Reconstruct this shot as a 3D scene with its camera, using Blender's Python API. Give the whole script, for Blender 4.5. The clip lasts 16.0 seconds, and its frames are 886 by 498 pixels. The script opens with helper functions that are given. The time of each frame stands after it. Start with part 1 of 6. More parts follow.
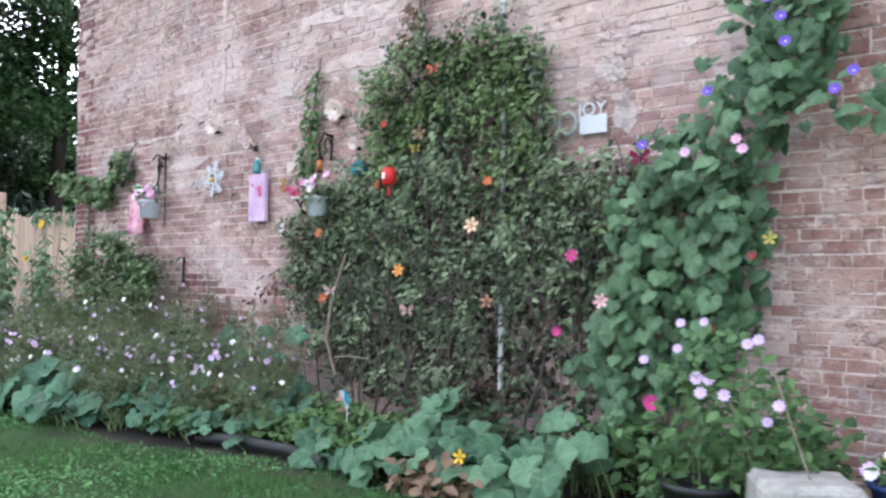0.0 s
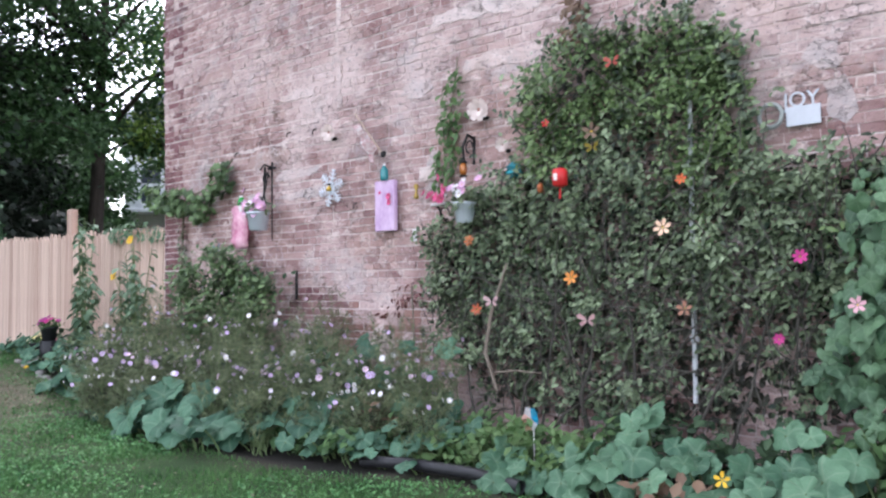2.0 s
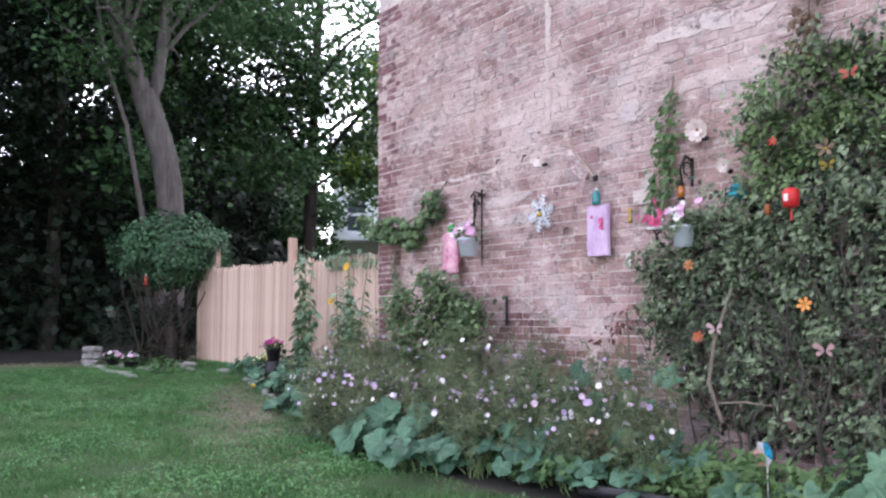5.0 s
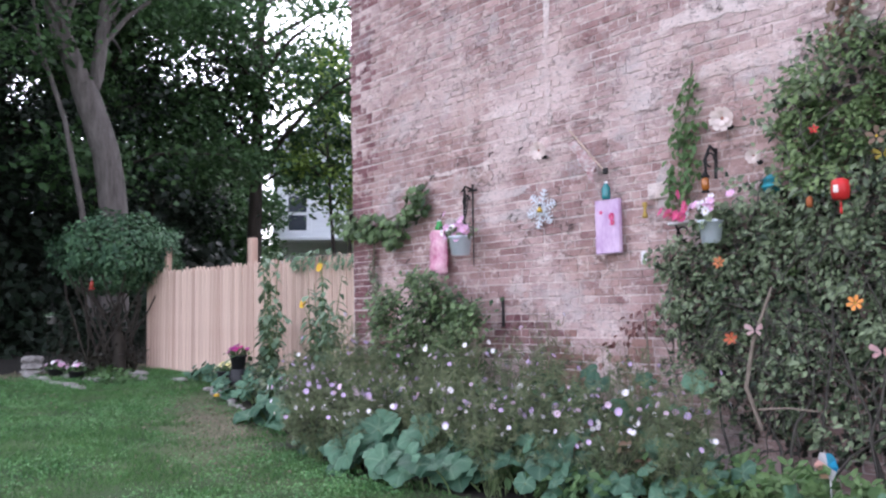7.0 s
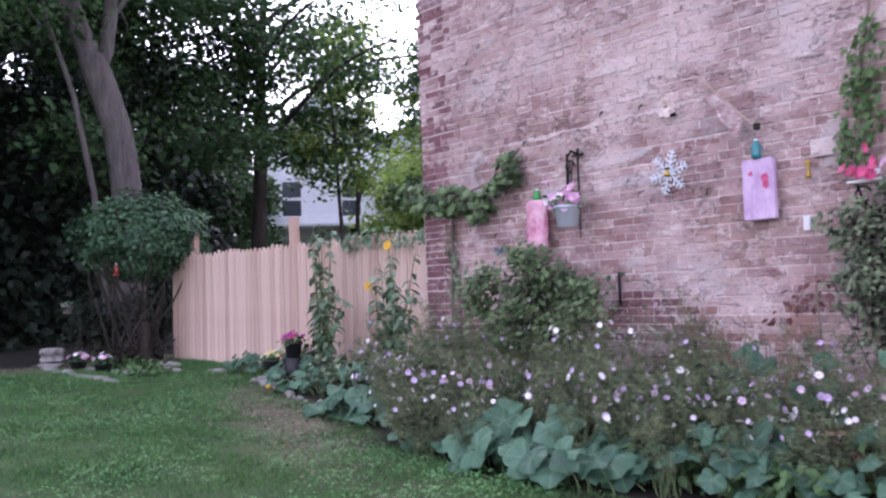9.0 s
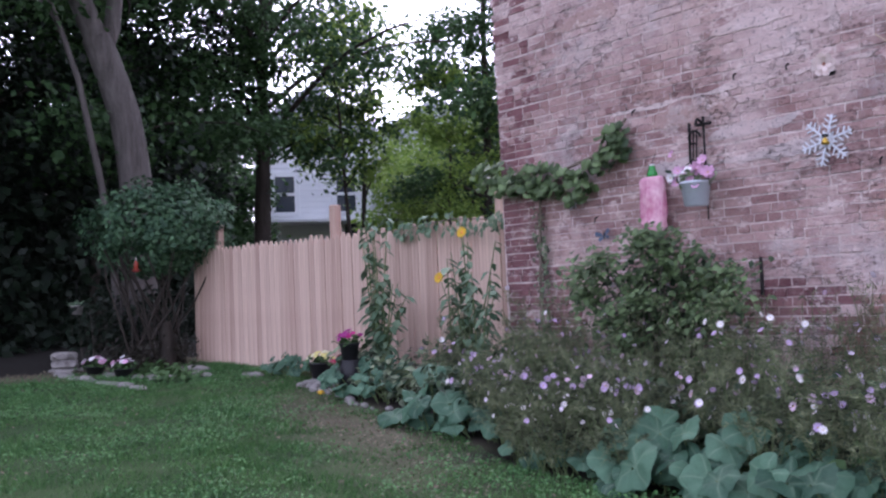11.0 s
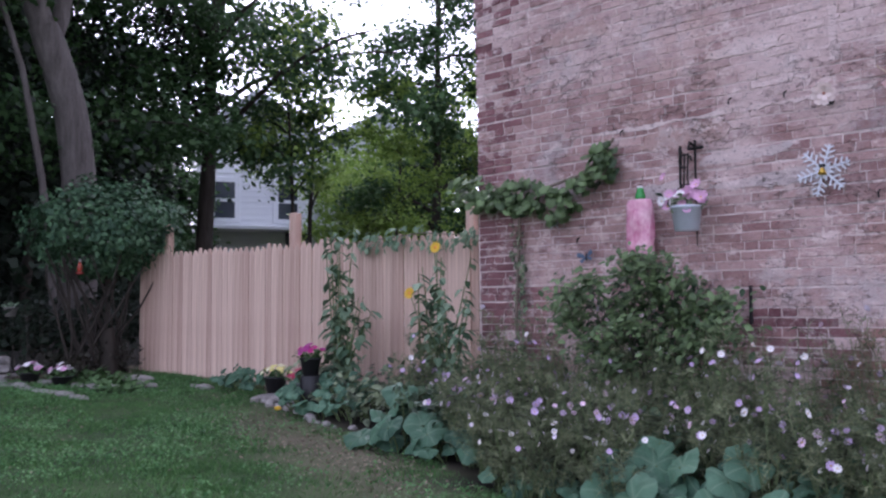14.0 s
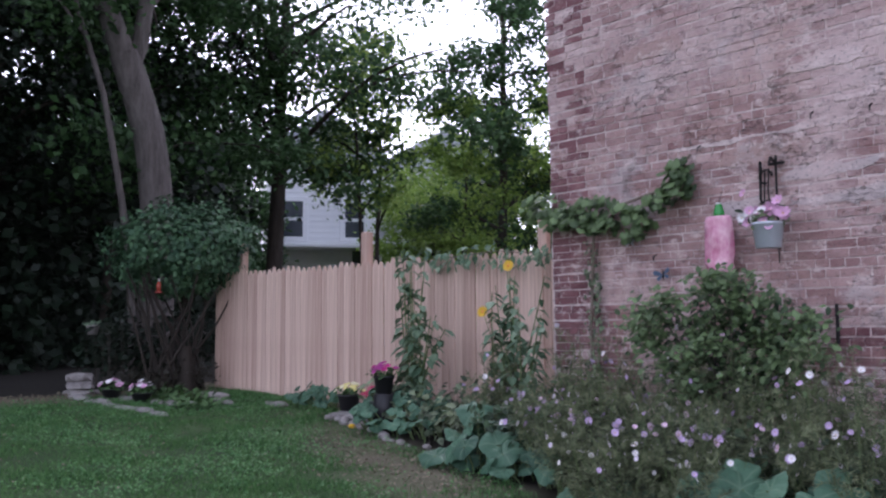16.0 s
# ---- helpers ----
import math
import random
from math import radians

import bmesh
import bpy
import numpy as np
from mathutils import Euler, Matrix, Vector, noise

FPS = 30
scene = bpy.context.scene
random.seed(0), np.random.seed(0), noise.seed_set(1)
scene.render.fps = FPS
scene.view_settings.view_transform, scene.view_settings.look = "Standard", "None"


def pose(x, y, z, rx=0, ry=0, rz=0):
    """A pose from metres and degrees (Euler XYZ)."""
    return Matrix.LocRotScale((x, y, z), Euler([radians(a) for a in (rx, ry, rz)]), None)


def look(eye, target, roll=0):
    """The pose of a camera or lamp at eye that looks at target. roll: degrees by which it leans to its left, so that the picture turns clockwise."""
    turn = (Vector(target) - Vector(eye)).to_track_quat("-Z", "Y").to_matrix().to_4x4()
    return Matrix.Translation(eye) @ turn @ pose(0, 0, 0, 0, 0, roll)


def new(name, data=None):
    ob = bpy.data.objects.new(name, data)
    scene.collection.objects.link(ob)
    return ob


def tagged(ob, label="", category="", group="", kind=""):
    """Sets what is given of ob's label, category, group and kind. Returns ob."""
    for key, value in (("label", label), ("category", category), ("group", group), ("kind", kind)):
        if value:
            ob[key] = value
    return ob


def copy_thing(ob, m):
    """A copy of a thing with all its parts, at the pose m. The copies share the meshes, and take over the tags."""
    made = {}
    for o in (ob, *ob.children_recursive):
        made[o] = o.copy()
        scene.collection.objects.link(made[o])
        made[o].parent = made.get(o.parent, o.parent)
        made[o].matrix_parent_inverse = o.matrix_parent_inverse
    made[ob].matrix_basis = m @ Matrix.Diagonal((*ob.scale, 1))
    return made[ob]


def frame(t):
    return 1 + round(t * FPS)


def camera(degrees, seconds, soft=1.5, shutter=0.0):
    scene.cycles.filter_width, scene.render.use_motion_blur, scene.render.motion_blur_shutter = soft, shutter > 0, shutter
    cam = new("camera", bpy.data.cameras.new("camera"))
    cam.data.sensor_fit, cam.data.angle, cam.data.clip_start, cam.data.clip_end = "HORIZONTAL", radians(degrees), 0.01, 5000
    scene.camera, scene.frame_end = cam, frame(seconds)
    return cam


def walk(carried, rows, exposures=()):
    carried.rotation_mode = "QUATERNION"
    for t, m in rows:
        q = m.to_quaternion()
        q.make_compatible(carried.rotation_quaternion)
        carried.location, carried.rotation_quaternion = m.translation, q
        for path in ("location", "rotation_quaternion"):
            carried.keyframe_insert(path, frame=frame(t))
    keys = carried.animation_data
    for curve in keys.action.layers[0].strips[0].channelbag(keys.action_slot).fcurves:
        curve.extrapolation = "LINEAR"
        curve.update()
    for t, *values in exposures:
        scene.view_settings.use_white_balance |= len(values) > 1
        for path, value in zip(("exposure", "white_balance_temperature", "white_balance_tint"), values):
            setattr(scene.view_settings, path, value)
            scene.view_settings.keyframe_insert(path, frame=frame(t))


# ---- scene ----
cam = camera(53.6, 16.0, 2.3, 0.4)
METRES, EYE, TILT, LEAN, TURN = 5.66, 1.3, 1.8, -0.7, 43.2
ROWS = [
    (0.0, 0.0, 0.0, 0.0, 0.0, 0.0, -0.0),
    (0.5, -0.0616, 0.0201, 0.0001, -0.04, 0.43, 0.16),
    (1.0, -0.1238, 0.0363, -0.0027, -0.85, -0.13, 0.75),
    (1.5, -0.1666, 0.0634, -0.0053, 0.15, 0.58, 1.01),
    (2.0, -0.1996, 0.0691, -0.0039, 0.4, 0.79, 1.23),
    (2.5, -0.2101, 0.0704, -0.0061, 0.92, 1.1, 1.42),
    (3.0, -0.2129, 0.0717, -0.0059, 4.02, 1.29, 1.37),
    (3.5, -0.2184, 0.071, -0.0043, 9.53, 2.27, 1.37),
    (4.0, -0.2224, 0.0696, -0.0035, 12.47, 2.77, 1.33),
    (4.5, -0.2217, 0.0651, -0.0053, 13.12, 2.84, 1.17),
    (7.0, -0.343, 0.1424, 0.0018, 8.53, 2.59, 1.86),
    (7.5, -0.4001, 0.161, -0.0023, 7.06, 2.76, 2.51),
    (8.0, -0.4462, 0.206, -0.006, 7.32, 2.48, 2.71),
    (8.5, -0.4947, 0.2348, -0.0094, 7.44, 2.14, 2.38),
    (9.0, -0.5594, 0.2604, -0.007, 6.83, 1.7, 2.68),
    (9.5, -0.603, 0.3082, -0.0091, 8.29, 1.95, 2.93),
    (12.0, -0.8126, 0.4524, -0.0081, 3.1, 1.15, 3.34),
    (12.5, -0.8146, 0.4568, -0.0069, 2.51, 1.2, 3.0),
    (13.0, -0.8115, 0.4557, -0.0069, 0.47, 1.51, 2.29),
    (13.5, -0.8149, 0.4603, -0.0049, 0.05, 1.75, 1.63),
    (14.0, -0.8216, 0.4607, -0.0045, 0.8, 2.22, 1.08),
    (14.5, -0.8253, 0.461, -0.0016, 2.05, 2.56, 0.97),
    (15.0, -0.8265, 0.4594, -0.0008, 3.79, 2.97, 0.95),
    (15.5, -0.8263, 0.4574, 0.0003, 4.47, 3.27, 1.01),
    (16.0, -0.8364, 0.4588, -0.0015, 4.96, 3.4, 1.22),
]
EXPOSURES = [(0.0, 2.57, 6150, 9), (2.5, 2.45, 6150, 17), (4.5, 2.45, 6150, 19), (7.0, 2.4, 6100, 21), (9.0, 2.2, 5900, 33), (12.5, 1.65, 5800, 29), (14.5, 1.65, 5850, 29), (16.0, 1.57, 5900, 26)]
walk(cam, [(t, pose(0, 0, EYE, TILT, LEAN, TURN) @ pose(METRES * x, METRES * y, METRES * z, 90 + pitch, roll, yaw)) for t, x, y, z, yaw, pitch, roll in ROWS], EXPOSURES)

# ---- world and light ----
world = bpy.data.worlds.new("overcast_sky")
scene.world = world
world.use_nodes = True
wt = world.node_tree
sky = wt.nodes.new("ShaderNodeTexSky")
sky.sky_type, sky.sun_disc = "NISHITA", False
sky.sun_elevation, sky.sun_rotation = radians(50), radians(300)
sky.air_density, sky.dust_density, sky.ozone_density = 1.0, 1.5, 1.5
soften = wt.nodes.new("ShaderNodeHueSaturation")
soften.inputs["Saturation"].default_value = 0.30
wt.links.new(sky.outputs[0], soften.inputs["Color"])
wt.links.new(soften.outputs[0], wt.nodes["Background"].inputs[0])
wt.nodes["Background"].inputs[1].default_value = 0.15
sun = new("sun", bpy.data.lights.new("sun", "SUN"))
sun.data.energy, sun.data.angle, sun.data.color = 0.3, radians(60), (1.0, 0.97, 0.95)
sun.matrix_world = look((0, 0, 0), (0.75, -0.45, -0.42))

# ---- materials ----


def material(name, a, b, scale=6.0, rough=0.8, bump=0.0, island=0.0, fine=60.0, metal=0.0, stretch=(1, 1, 1), clear=0.0, spec=0.3, spread=0.0):
    """Two colours mixed by noise at two scales, with a random share for each piece."""
    m = bpy.data.materials.new(name)
    m.use_nodes = True
    t = m.node_tree
    N, L = t.nodes, t.links
    bs = N["Principled BSDF"]
    co = N.new("ShaderNodeTexCoord")
    mp = N.new("ShaderNodeMapping")
    mp.inputs["Scale"].default_value = stretch
    L.new(co.outputs["Object"], mp.inputs[0])
    n1, n2 = N.new("ShaderNodeTexNoise"), N.new("ShaderNodeTexNoise")
    n1.inputs["Scale"].default_value, n2.inputs["Scale"].default_value = scale, fine
    n1.inputs["Detail"].default_value = 5
    L.new(mp.outputs[0], n1.inputs["Vector"])
    L.new(mp.outputs[0], n2.inputs["Vector"])
    add = N.new("ShaderNodeMath")
    add.operation = "MULTIPLY_ADD"
    L.new(n2.outputs[0], add.inputs[0])
    add.inputs[1].default_value = 0.45
    L.new(n1.outputs[0], add.inputs[2])
    val = add.outputs[0]
    if island:
        geo, inf = N.new("ShaderNodeNewGeometry"), N.new("ShaderNodeObjectInfo")
        s = N.new("ShaderNodeMath")
        L.new(geo.outputs["Random Per Island"], s.inputs[0])
        L.new(inf.outputs["Random"], s.inputs[1])
        f = N.new("ShaderNodeMath")
        f.operation = "FRACT"
        L.new(s.outputs[0], f.inputs[0])
        k = N.new("ShaderNodeMath")
        k.operation = "MULTIPLY_ADD"
        L.new(f.outputs[0], k.inputs[0])
        k.inputs[1].default_value = island
        L.new(val, k.inputs[2])
        val = k.outputs[0]
    mr = N.new("ShaderNodeMapRange")
    mr.inputs[1].default_value, mr.inputs[2].default_value = 0.45, 1.05 + island
    if spread:
        mid = 0.725 + island / 2
        mr.inputs[1].default_value, mr.inputs[2].default_value = mid - spread, mid + spread
    L.new(val, mr.inputs[0])
    mix = N.new("ShaderNodeMix")
    mix.data_type = "RGBA"
    mix.inputs[6].default_value, mix.inputs[7].default_value = (*a, 1), (*b, 1)
    L.new(mr.outputs[0], mix.inputs[0])
    L.new(mix.outputs[2], bs.inputs["Base Color"])
    bs.inputs["Roughness"].default_value, bs.inputs["Metallic"].default_value = rough, metal
    bs.inputs["Specular IOR Level"].default_value = spec
    if clear:
        bs.inputs["Transmission Weight"].default_value = clear
    if bump:
        bu = N.new("ShaderNodeBump")
        bu.inputs["Strength"].default_value, bu.inputs["Distance"].default_value = bump, 0.01
        L.new(add.outputs[0], bu.inputs["Height"])
        L.new(bu.outputs[0], bs.inputs["Normal"])
    return m


def leaf_material(name, a, b, rough=0.55, through_light=0.12, scale=3.0, island=0.9, spread=0.0, vein=0.0):
    """Leaf green that differs from leaf to leaf, with some light passing through. vein: strength of the paler ribs."""
    m = material(name, a, b, scale=scale, rough=rough, island=island, fine=22, bump=0.3, spec=0.3, spread=spread)
    t = m.node_tree
    bs, out = t.nodes["Principled BSDF"], t.nodes["Material Output"]
    if vein:
        at, pw, mx = t.nodes.new("ShaderNodeAttribute"), t.nodes.new("ShaderNodeMath"), t.nodes.new("ShaderNodeMix")
        at.attribute_name = "vein"
        pw.operation = "MULTIPLY"
        pw.inputs[1].default_value = vein
        sq = t.nodes.new("ShaderNodeMath")
        sq.operation = "POWER"
        sq.inputs[1].default_value = 3.0
        t.links.new(at.outputs["Fac"], sq.inputs[0])
        t.links.new(sq.outputs[0], pw.inputs[0])
        mx.data_type = "RGBA"
        t.links.new(pw.outputs[0], mx.inputs[0])
        t.links.new(bs.inputs["Base Color"].links[0].from_socket, mx.inputs[6])
        mx.inputs[7].default_value = (0.34, 0.44, 0.30, 1)
        t.links.new(mx.outputs[2], bs.inputs["Base Color"])
    tr, ms = t.nodes.new("ShaderNodeBsdfTranslucent"), t.nodes.new("ShaderNodeMixShader")
    ms.inputs[0].default_value = through_light
    src = bs.inputs["Base Color"].links[0].from_socket
    t.links.new(src, tr.inputs[0])
    t.links.new(bs.outputs[0], ms.inputs[1])
    t.links.new(tr.outputs[0], ms.inputs[2])
    t.links.new(ms.outputs[0], out.inputs[0])
    return m


def wall_material(name, a, b, cover, island, bump):
    """Masonry under a thin worn lime wash that smears over bricks and joints alike. cover: how much wash is left."""
    m = material(name, a, b, scale=6, rough=0.93, bump=bump, island=island, fine=90)
    t = m.node_tree
    N, L = t.nodes, t.links
    bs = N["Principled BSDF"]
    base = bs.inputs["Base Color"].links[0].from_socket
    geo = N.new("ShaderNodeNewGeometry")

    def cloud(scale, stretch, detail, rough):
        mp = N.new("ShaderNodeMapping")
        mp.inputs["Scale"].default_value = stretch
        L.new(geo.outputs["Position"], mp.inputs[0])
        n = N.new("ShaderNodeTexNoise")
        n.inputs["Scale"].default_value, n.inputs["Detail"].default_value, n.inputs["Roughness"].default_value = scale, detail, rough
        L.new(mp.outputs[0], n.inputs["Vector"])
        return n.outputs[0]

    def sum_of(x, k, y):
        q = N.new("ShaderNodeMath")
        q.operation = "MULTIPLY_ADD"
        L.new(x, q.inputs[0])
        q.inputs[1].default_value = k
        if isinstance(y, float):
            q.inputs[2].default_value = y
        else:
            L.new(y, q.inputs[2])
        return q.outputs[0]

    def ramp(x, lo, hi, top):
        r = N.new("ShaderNodeMapRange")
        r.inputs[1].default_value, r.inputs[2].default_value, r.inputs[4].default_value = lo, hi, top
        L.new(x, r.inputs[0])
        return r.outputs[0]

    def blend(f, x, colour):
        q = N.new("ShaderNodeMix")
        q.data_type = "RGBA"
        L.new(f, q.inputs[0])
        L.new(x, q.inputs[6])
        q.inputs[7].default_value = colour
        return q.outputs[2]

    def ridge(x, width, top):
        """A thin line where the noise crosses its middle."""
        d = N.new("ShaderNodeMath")
        d.operation = "SUBTRACT"
        L.new(x, d.inputs[0])
        d.inputs[1].default_value = 0.5
        a_ = N.new("ShaderNodeMath")
        a_.operation = "ABSOLUTE"
        L.new(d.outputs[0], a_.inputs[0])
        r = N.new("ShaderNodeMapRange")
        r.inputs[1].default_value, r.inputs[2].default_value = 0.0, width
        r.inputs[3].default_value, r.inputs[4].default_value = top, 0.0
        L.new(a_.outputs[0], r.inputs[0])
        return r.outputs[0]

    def times(x, y):
        q = N.new("ShaderNodeMath")
        q.operation = "MULTIPLY"
        L.new(x, q.inputs[0])
        L.new(y, q.inputs[1])
        return q.outputs[0]

    broad = sum_of(cloud(1.1, (1, 1, 1.3), 12, 0.78), 1.0, cloud(0.45, (1, 1, 1.6), 3, 0.5))
    col = blend(ramp(broad, 1.10 - cover, 1.30 - cover, 0.86), base, (0.66, 0.515, 0.49, 1))
    col = blend(ramp(cloud(0.8, (1, 1, 1.3), 9, 0.72), 0.51, 0.63, 0.5), col, (0.52, 0.345, 0.30, 1))
    col = blend(ramp(cloud(1.3, (1, 1, 1.4), 9, 0.78), 0.53, 0.63, 0.7), col, (0.51, 0.445, 0.44, 1))
    col = blend(ramp(cloud(7.0, (1, 1, 1.9), 7, 0.75), 0.54, 0.63, 0.75), col, (0.76, 0.63, 0.60, 1))
    col = blend(ramp(cloud(11.0, (1, 1, 1.9), 6, 0.7), 0.56, 0.67, 0.7), col, (0.24, 0.165, 0.165, 1))
    crack = times(ridge(cloud(6.5, (0.8, 1, 2.0), 7, 0.75), 0.016, 1.0), ramp(cloud(2.6, (1, 1, 1), 5, 0.7), 0.52, 0.62, 0.8))
    col = blend(crack, col, (0.085, 0.06, 0.058, 1))
    col = blend(ramp(cloud(38.0, (1, 1, 1.6), 3, 0.6), 0.60, 0.69, 0.8), col, (0.10, 0.075, 0.075, 1))
    bu = [q for q in N if q.type == "BUMP"][0]
    L.new(sum_of(crack, -1.2, sum_of(cloud(24.0, (1, 1, 1.5), 6, 0.7), 1.0, cloud(7.0, (1, 1, 1.9), 7, 0.75))), bu.inputs["Height"])
    bu.inputs["Distance"].default_value = 0.014
    L.new(col, bs.inputs["Base Color"])
    return m


M_BRICK = wall_material("washed_brick", (0.21, 0.10, 0.10), (0.55, 0.375, 0.35), 0.155, 1.0, 0.8)
M_RED = wall_material("bare_red_brick", (0.125, 0.05, 0.058), (0.29, 0.14, 0.145), -0.02, 0.9, 0.6)
M_ROSE = wall_material("rose_brick", (0.19, 0.085, 0.075), (0.42, 0.245, 0.21), 0.03, 1.0, 0.8)
M_MORTAR = wall_material("old_mortar", (0.58, 0.47, 0.45), (0.80, 0.69, 0.66), 0.10, 0.0, 0.9)
M_PLASTER = wall_material("lime_plaster", (0.60, 0.49, 0.465), (0.76, 0.65, 0.62), 0.20, 0.0, 0.9)
M_GREYPLASTER = wall_material("grey_plaster", (0.44, 0.37, 0.365), (0.56, 0.485, 0.48), 0.16, 0.0, 0.9)
M_BRICKPLASTER = wall_material("brown_plaster", (0.38, 0.25, 0.225), (0.50, 0.35, 0.32), 0.05, 0.0, 0.9)
M_WOOD = material("new_fence_wood", (0.34, 0.21, 0.165), (0.80, 0.62, 0.51), scale=2.0, rough=0.8, bump=0.4, island=0.5, fine=9, stretch=(16, 16, 0.5), spread=0.62)
M_BARK = material("grey_bark", (0.05, 0.043, 0.04), (0.145, 0.13, 0.122), scale=4, rough=0.95, bump=1.0, fine=30, stretch=(3, 3, 0.5))
M_DARKBARK = material("dark_bark", (0.02, 0.017, 0.014), (0.06, 0.05, 0.042), scale=4, rough=0.95, bump=1.0, fine=30, stretch=(3, 3, 0.5))
M_TWIG = material("pale_twig", (0.14, 0.11, 0.085), (0.27, 0.22, 0.18), scale=8, rough=0.9, bump=0.3)
M_VINESTEM = material("vine_stem", (0.035, 0.03, 0.026), (0.11, 0.10, 0.085), scale=8, rough=0.9, bump=0.3)
M_STEM = material("green_stem", (0.06, 0.10, 0.035), (0.20, 0.26, 0.12), scale=8, rough=0.7)
M_IVY = leaf_material("ivy_leaf", (0.005, 0.017, 0.007), (0.27, 0.335, 0.195), rough=0.38, scale=4.5, island=0.7, spread=0.40)
M_IVYDARK = leaf_material("grape_leaf", (0.005, 0.020, 0.007), (0.19, 0.285, 0.12), rough=0.45)
M_IVYLIGHT = leaf_material("light_ivy_leaf", (0.03, 0.08, 0.02), (0.14, 0.22, 0.08))
M_HEART = leaf_material("heart_leaf", (0.009, 0.038, 0.018), (0.15, 0.26, 0.135), rough=0.5, vein=0.2)
M_SQUASH = leaf_material("squash_leaf", (0.012, 0.048, 0.029), (0.115, 0.235, 0.145), rough=0.55, vein=0.26)
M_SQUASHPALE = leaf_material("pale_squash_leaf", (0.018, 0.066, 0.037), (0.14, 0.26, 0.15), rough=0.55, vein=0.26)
M_FEATHER = leaf_material("feathery_leaf", (0.003, 0.009, 0.004), (0.27, 0.31, 0.17), rough=0.7, through_light=0.02, scale=5.0, island=0.35, spread=0.22)
M_SHRUB = leaf_material("shrub_leaf", (0.012, 0.045, 0.014), (0.13, 0.23, 0.085))
M_LILAC = leaf_material("lilac_leaf", (0.014, 0.05, 0.024), (0.08, 0.165, 0.078), spread=0.5)
M_TREE = leaf_material("tree_leaf", (0.014, 0.042, 0.016), (0.085, 0.165, 0.06), through_light=0.35)
# Tree leaf blackened to carry the shade under the canopy.
M_TREESHADE = leaf_material("shaded_tree_leaf", (0.003, 0.008, 0.004), (0.012, 0.026, 0.012), through_light=0.06)
M_TREELIGHT = leaf_material("light_tree_leaf", (0.07, 0.14, 0.025), (0.31, 0.45, 0.10), through_light=0.45)
M_GRASS = leaf_material("grass_blade", (0.011, 0.055, 0.016), (0.13, 0.275, 0.085), rough=0.6)
# Brown of old leaves and low plants, darkened like the vine's shaded gaps.
M_BROWNSHADE = leaf_material("brown_shade_leaf", (0.008, 0.009, 0.006), (0.045, 0.042, 0.028))
# Leaf green with shade put into it, for inner and low leaves.
M_SHADELEAF = leaf_material("shade_green_leaf", (0.008, 0.022, 0.010), (0.06, 0.11, 0.048))
M_TALL = leaf_material("grey_green_leaf", (0.03, 0.085, 0.045), (0.25, 0.35, 0.22))
M_CLOVER = leaf_material("clover_leaf", (0.02, 0.10, 0.03), (0.15, 0.33, 0.11))
M_VINETOP = leaf_material("fresh_vine_leaf", (0.008, 0.030, 0.008), (0.24, 0.335, 0.135), rough=0.42, scale=4.5, island=0.6, spread=0.45)
M_DRYFEATHER = leaf_material("dry_feathery_leaf", (0.05, 0.05, 0.025), (0.22, 0.20, 0.12), rough=0.8)
M_LITTER = leaf_material("fallen_bits", (0.07, 0.06, 0.04), (0.28, 0.235, 0.165))
M_DRY = leaf_material("withered_leaf", (0.10, 0.06, 0.04), (0.26, 0.17, 0.11))


def tone(name, c, rough=0.6, metal=0.0, vary=0.75, spec=0.3):
    return material(name, tuple(v * vary for v in c), c, scale=14, rough=rough, bump=0.15, metal=metal, spec=spec)


M_WHITE = tone("white_petal", (0.82, 0.78, 0.80), vary=0.88)
M_PINK = tone("pink_petal", (0.74, 0.42, 0.62))
M_LILACPETAL = tone("lilac_petal", (0.60, 0.44, 0.70))
M_PALELILAC = tone("pale_lilac_petal", (0.74, 0.66, 0.78))
M_PALEPINK = tone("pale_pink_petal", (0.78, 0.56, 0.72))
M_MAGENTA = tone("magenta_petal", (0.52, 0.04, 0.22))
M_PURPLE = tone("purple_petal", (0.16, 0.08, 0.50))
M_YELLOW = tone("yellow_petal", (0.72, 0.44, 0.03))
M_ORANGE = tone("orange_petal", (0.78, 0.30, 0.07))
M_PEACH = tone("peach_petal", (0.80, 0.52, 0.36))
M_SCARLET = tone("scarlet", (0.62, 0.03, 0.03), rough=0.4)
M_IRON = tone("black_iron", (0.03, 0.028, 0.028), rough=0.6, metal=0.6)
M_PALEBLUE = tone("pale_blue_enamel", (0.72, 0.77, 0.86), rough=0.4, vary=0.85)
M_BLACKPOT = tone("black_plastic", (0.025, 0.025, 0.028), rough=0.45)
M_GALV = tone("galvanised_pipe", (0.66, 0.67, 0.70), rough=0.5, metal=0.1)
M_STONE = material("pale_stone", (0.20, 0.185, 0.175), (0.52, 0.49, 0.47), scale=7, rough=0.9, bump=0.6)
M_EDGE = material("grey_edging_stone", (0.12, 0.11, 0.105), (0.37, 0.35, 0.335), scale=7, rough=0.9, bump=0.8)
M_SIDING = material("white_siding", (0.84, 0.86, 0.89), (0.90, 0.91, 0.93), scale=2, rough=0.7)
M_GREYSIDING = material("grey_siding", (0.60, 0.61, 0.66), (0.72, 0.73, 0.78), scale=2, rough=0.7)
M_PANE = tone("dark_window_glass", (0.05, 0.06, 0.08), rough=0.1, spec=0.6)
M_ROOF = tone("grey_shingle", (0.12, 0.12, 0.13), rough=0.9)

# ---- mesh helpers ----
rng = np.random.default_rng(7)


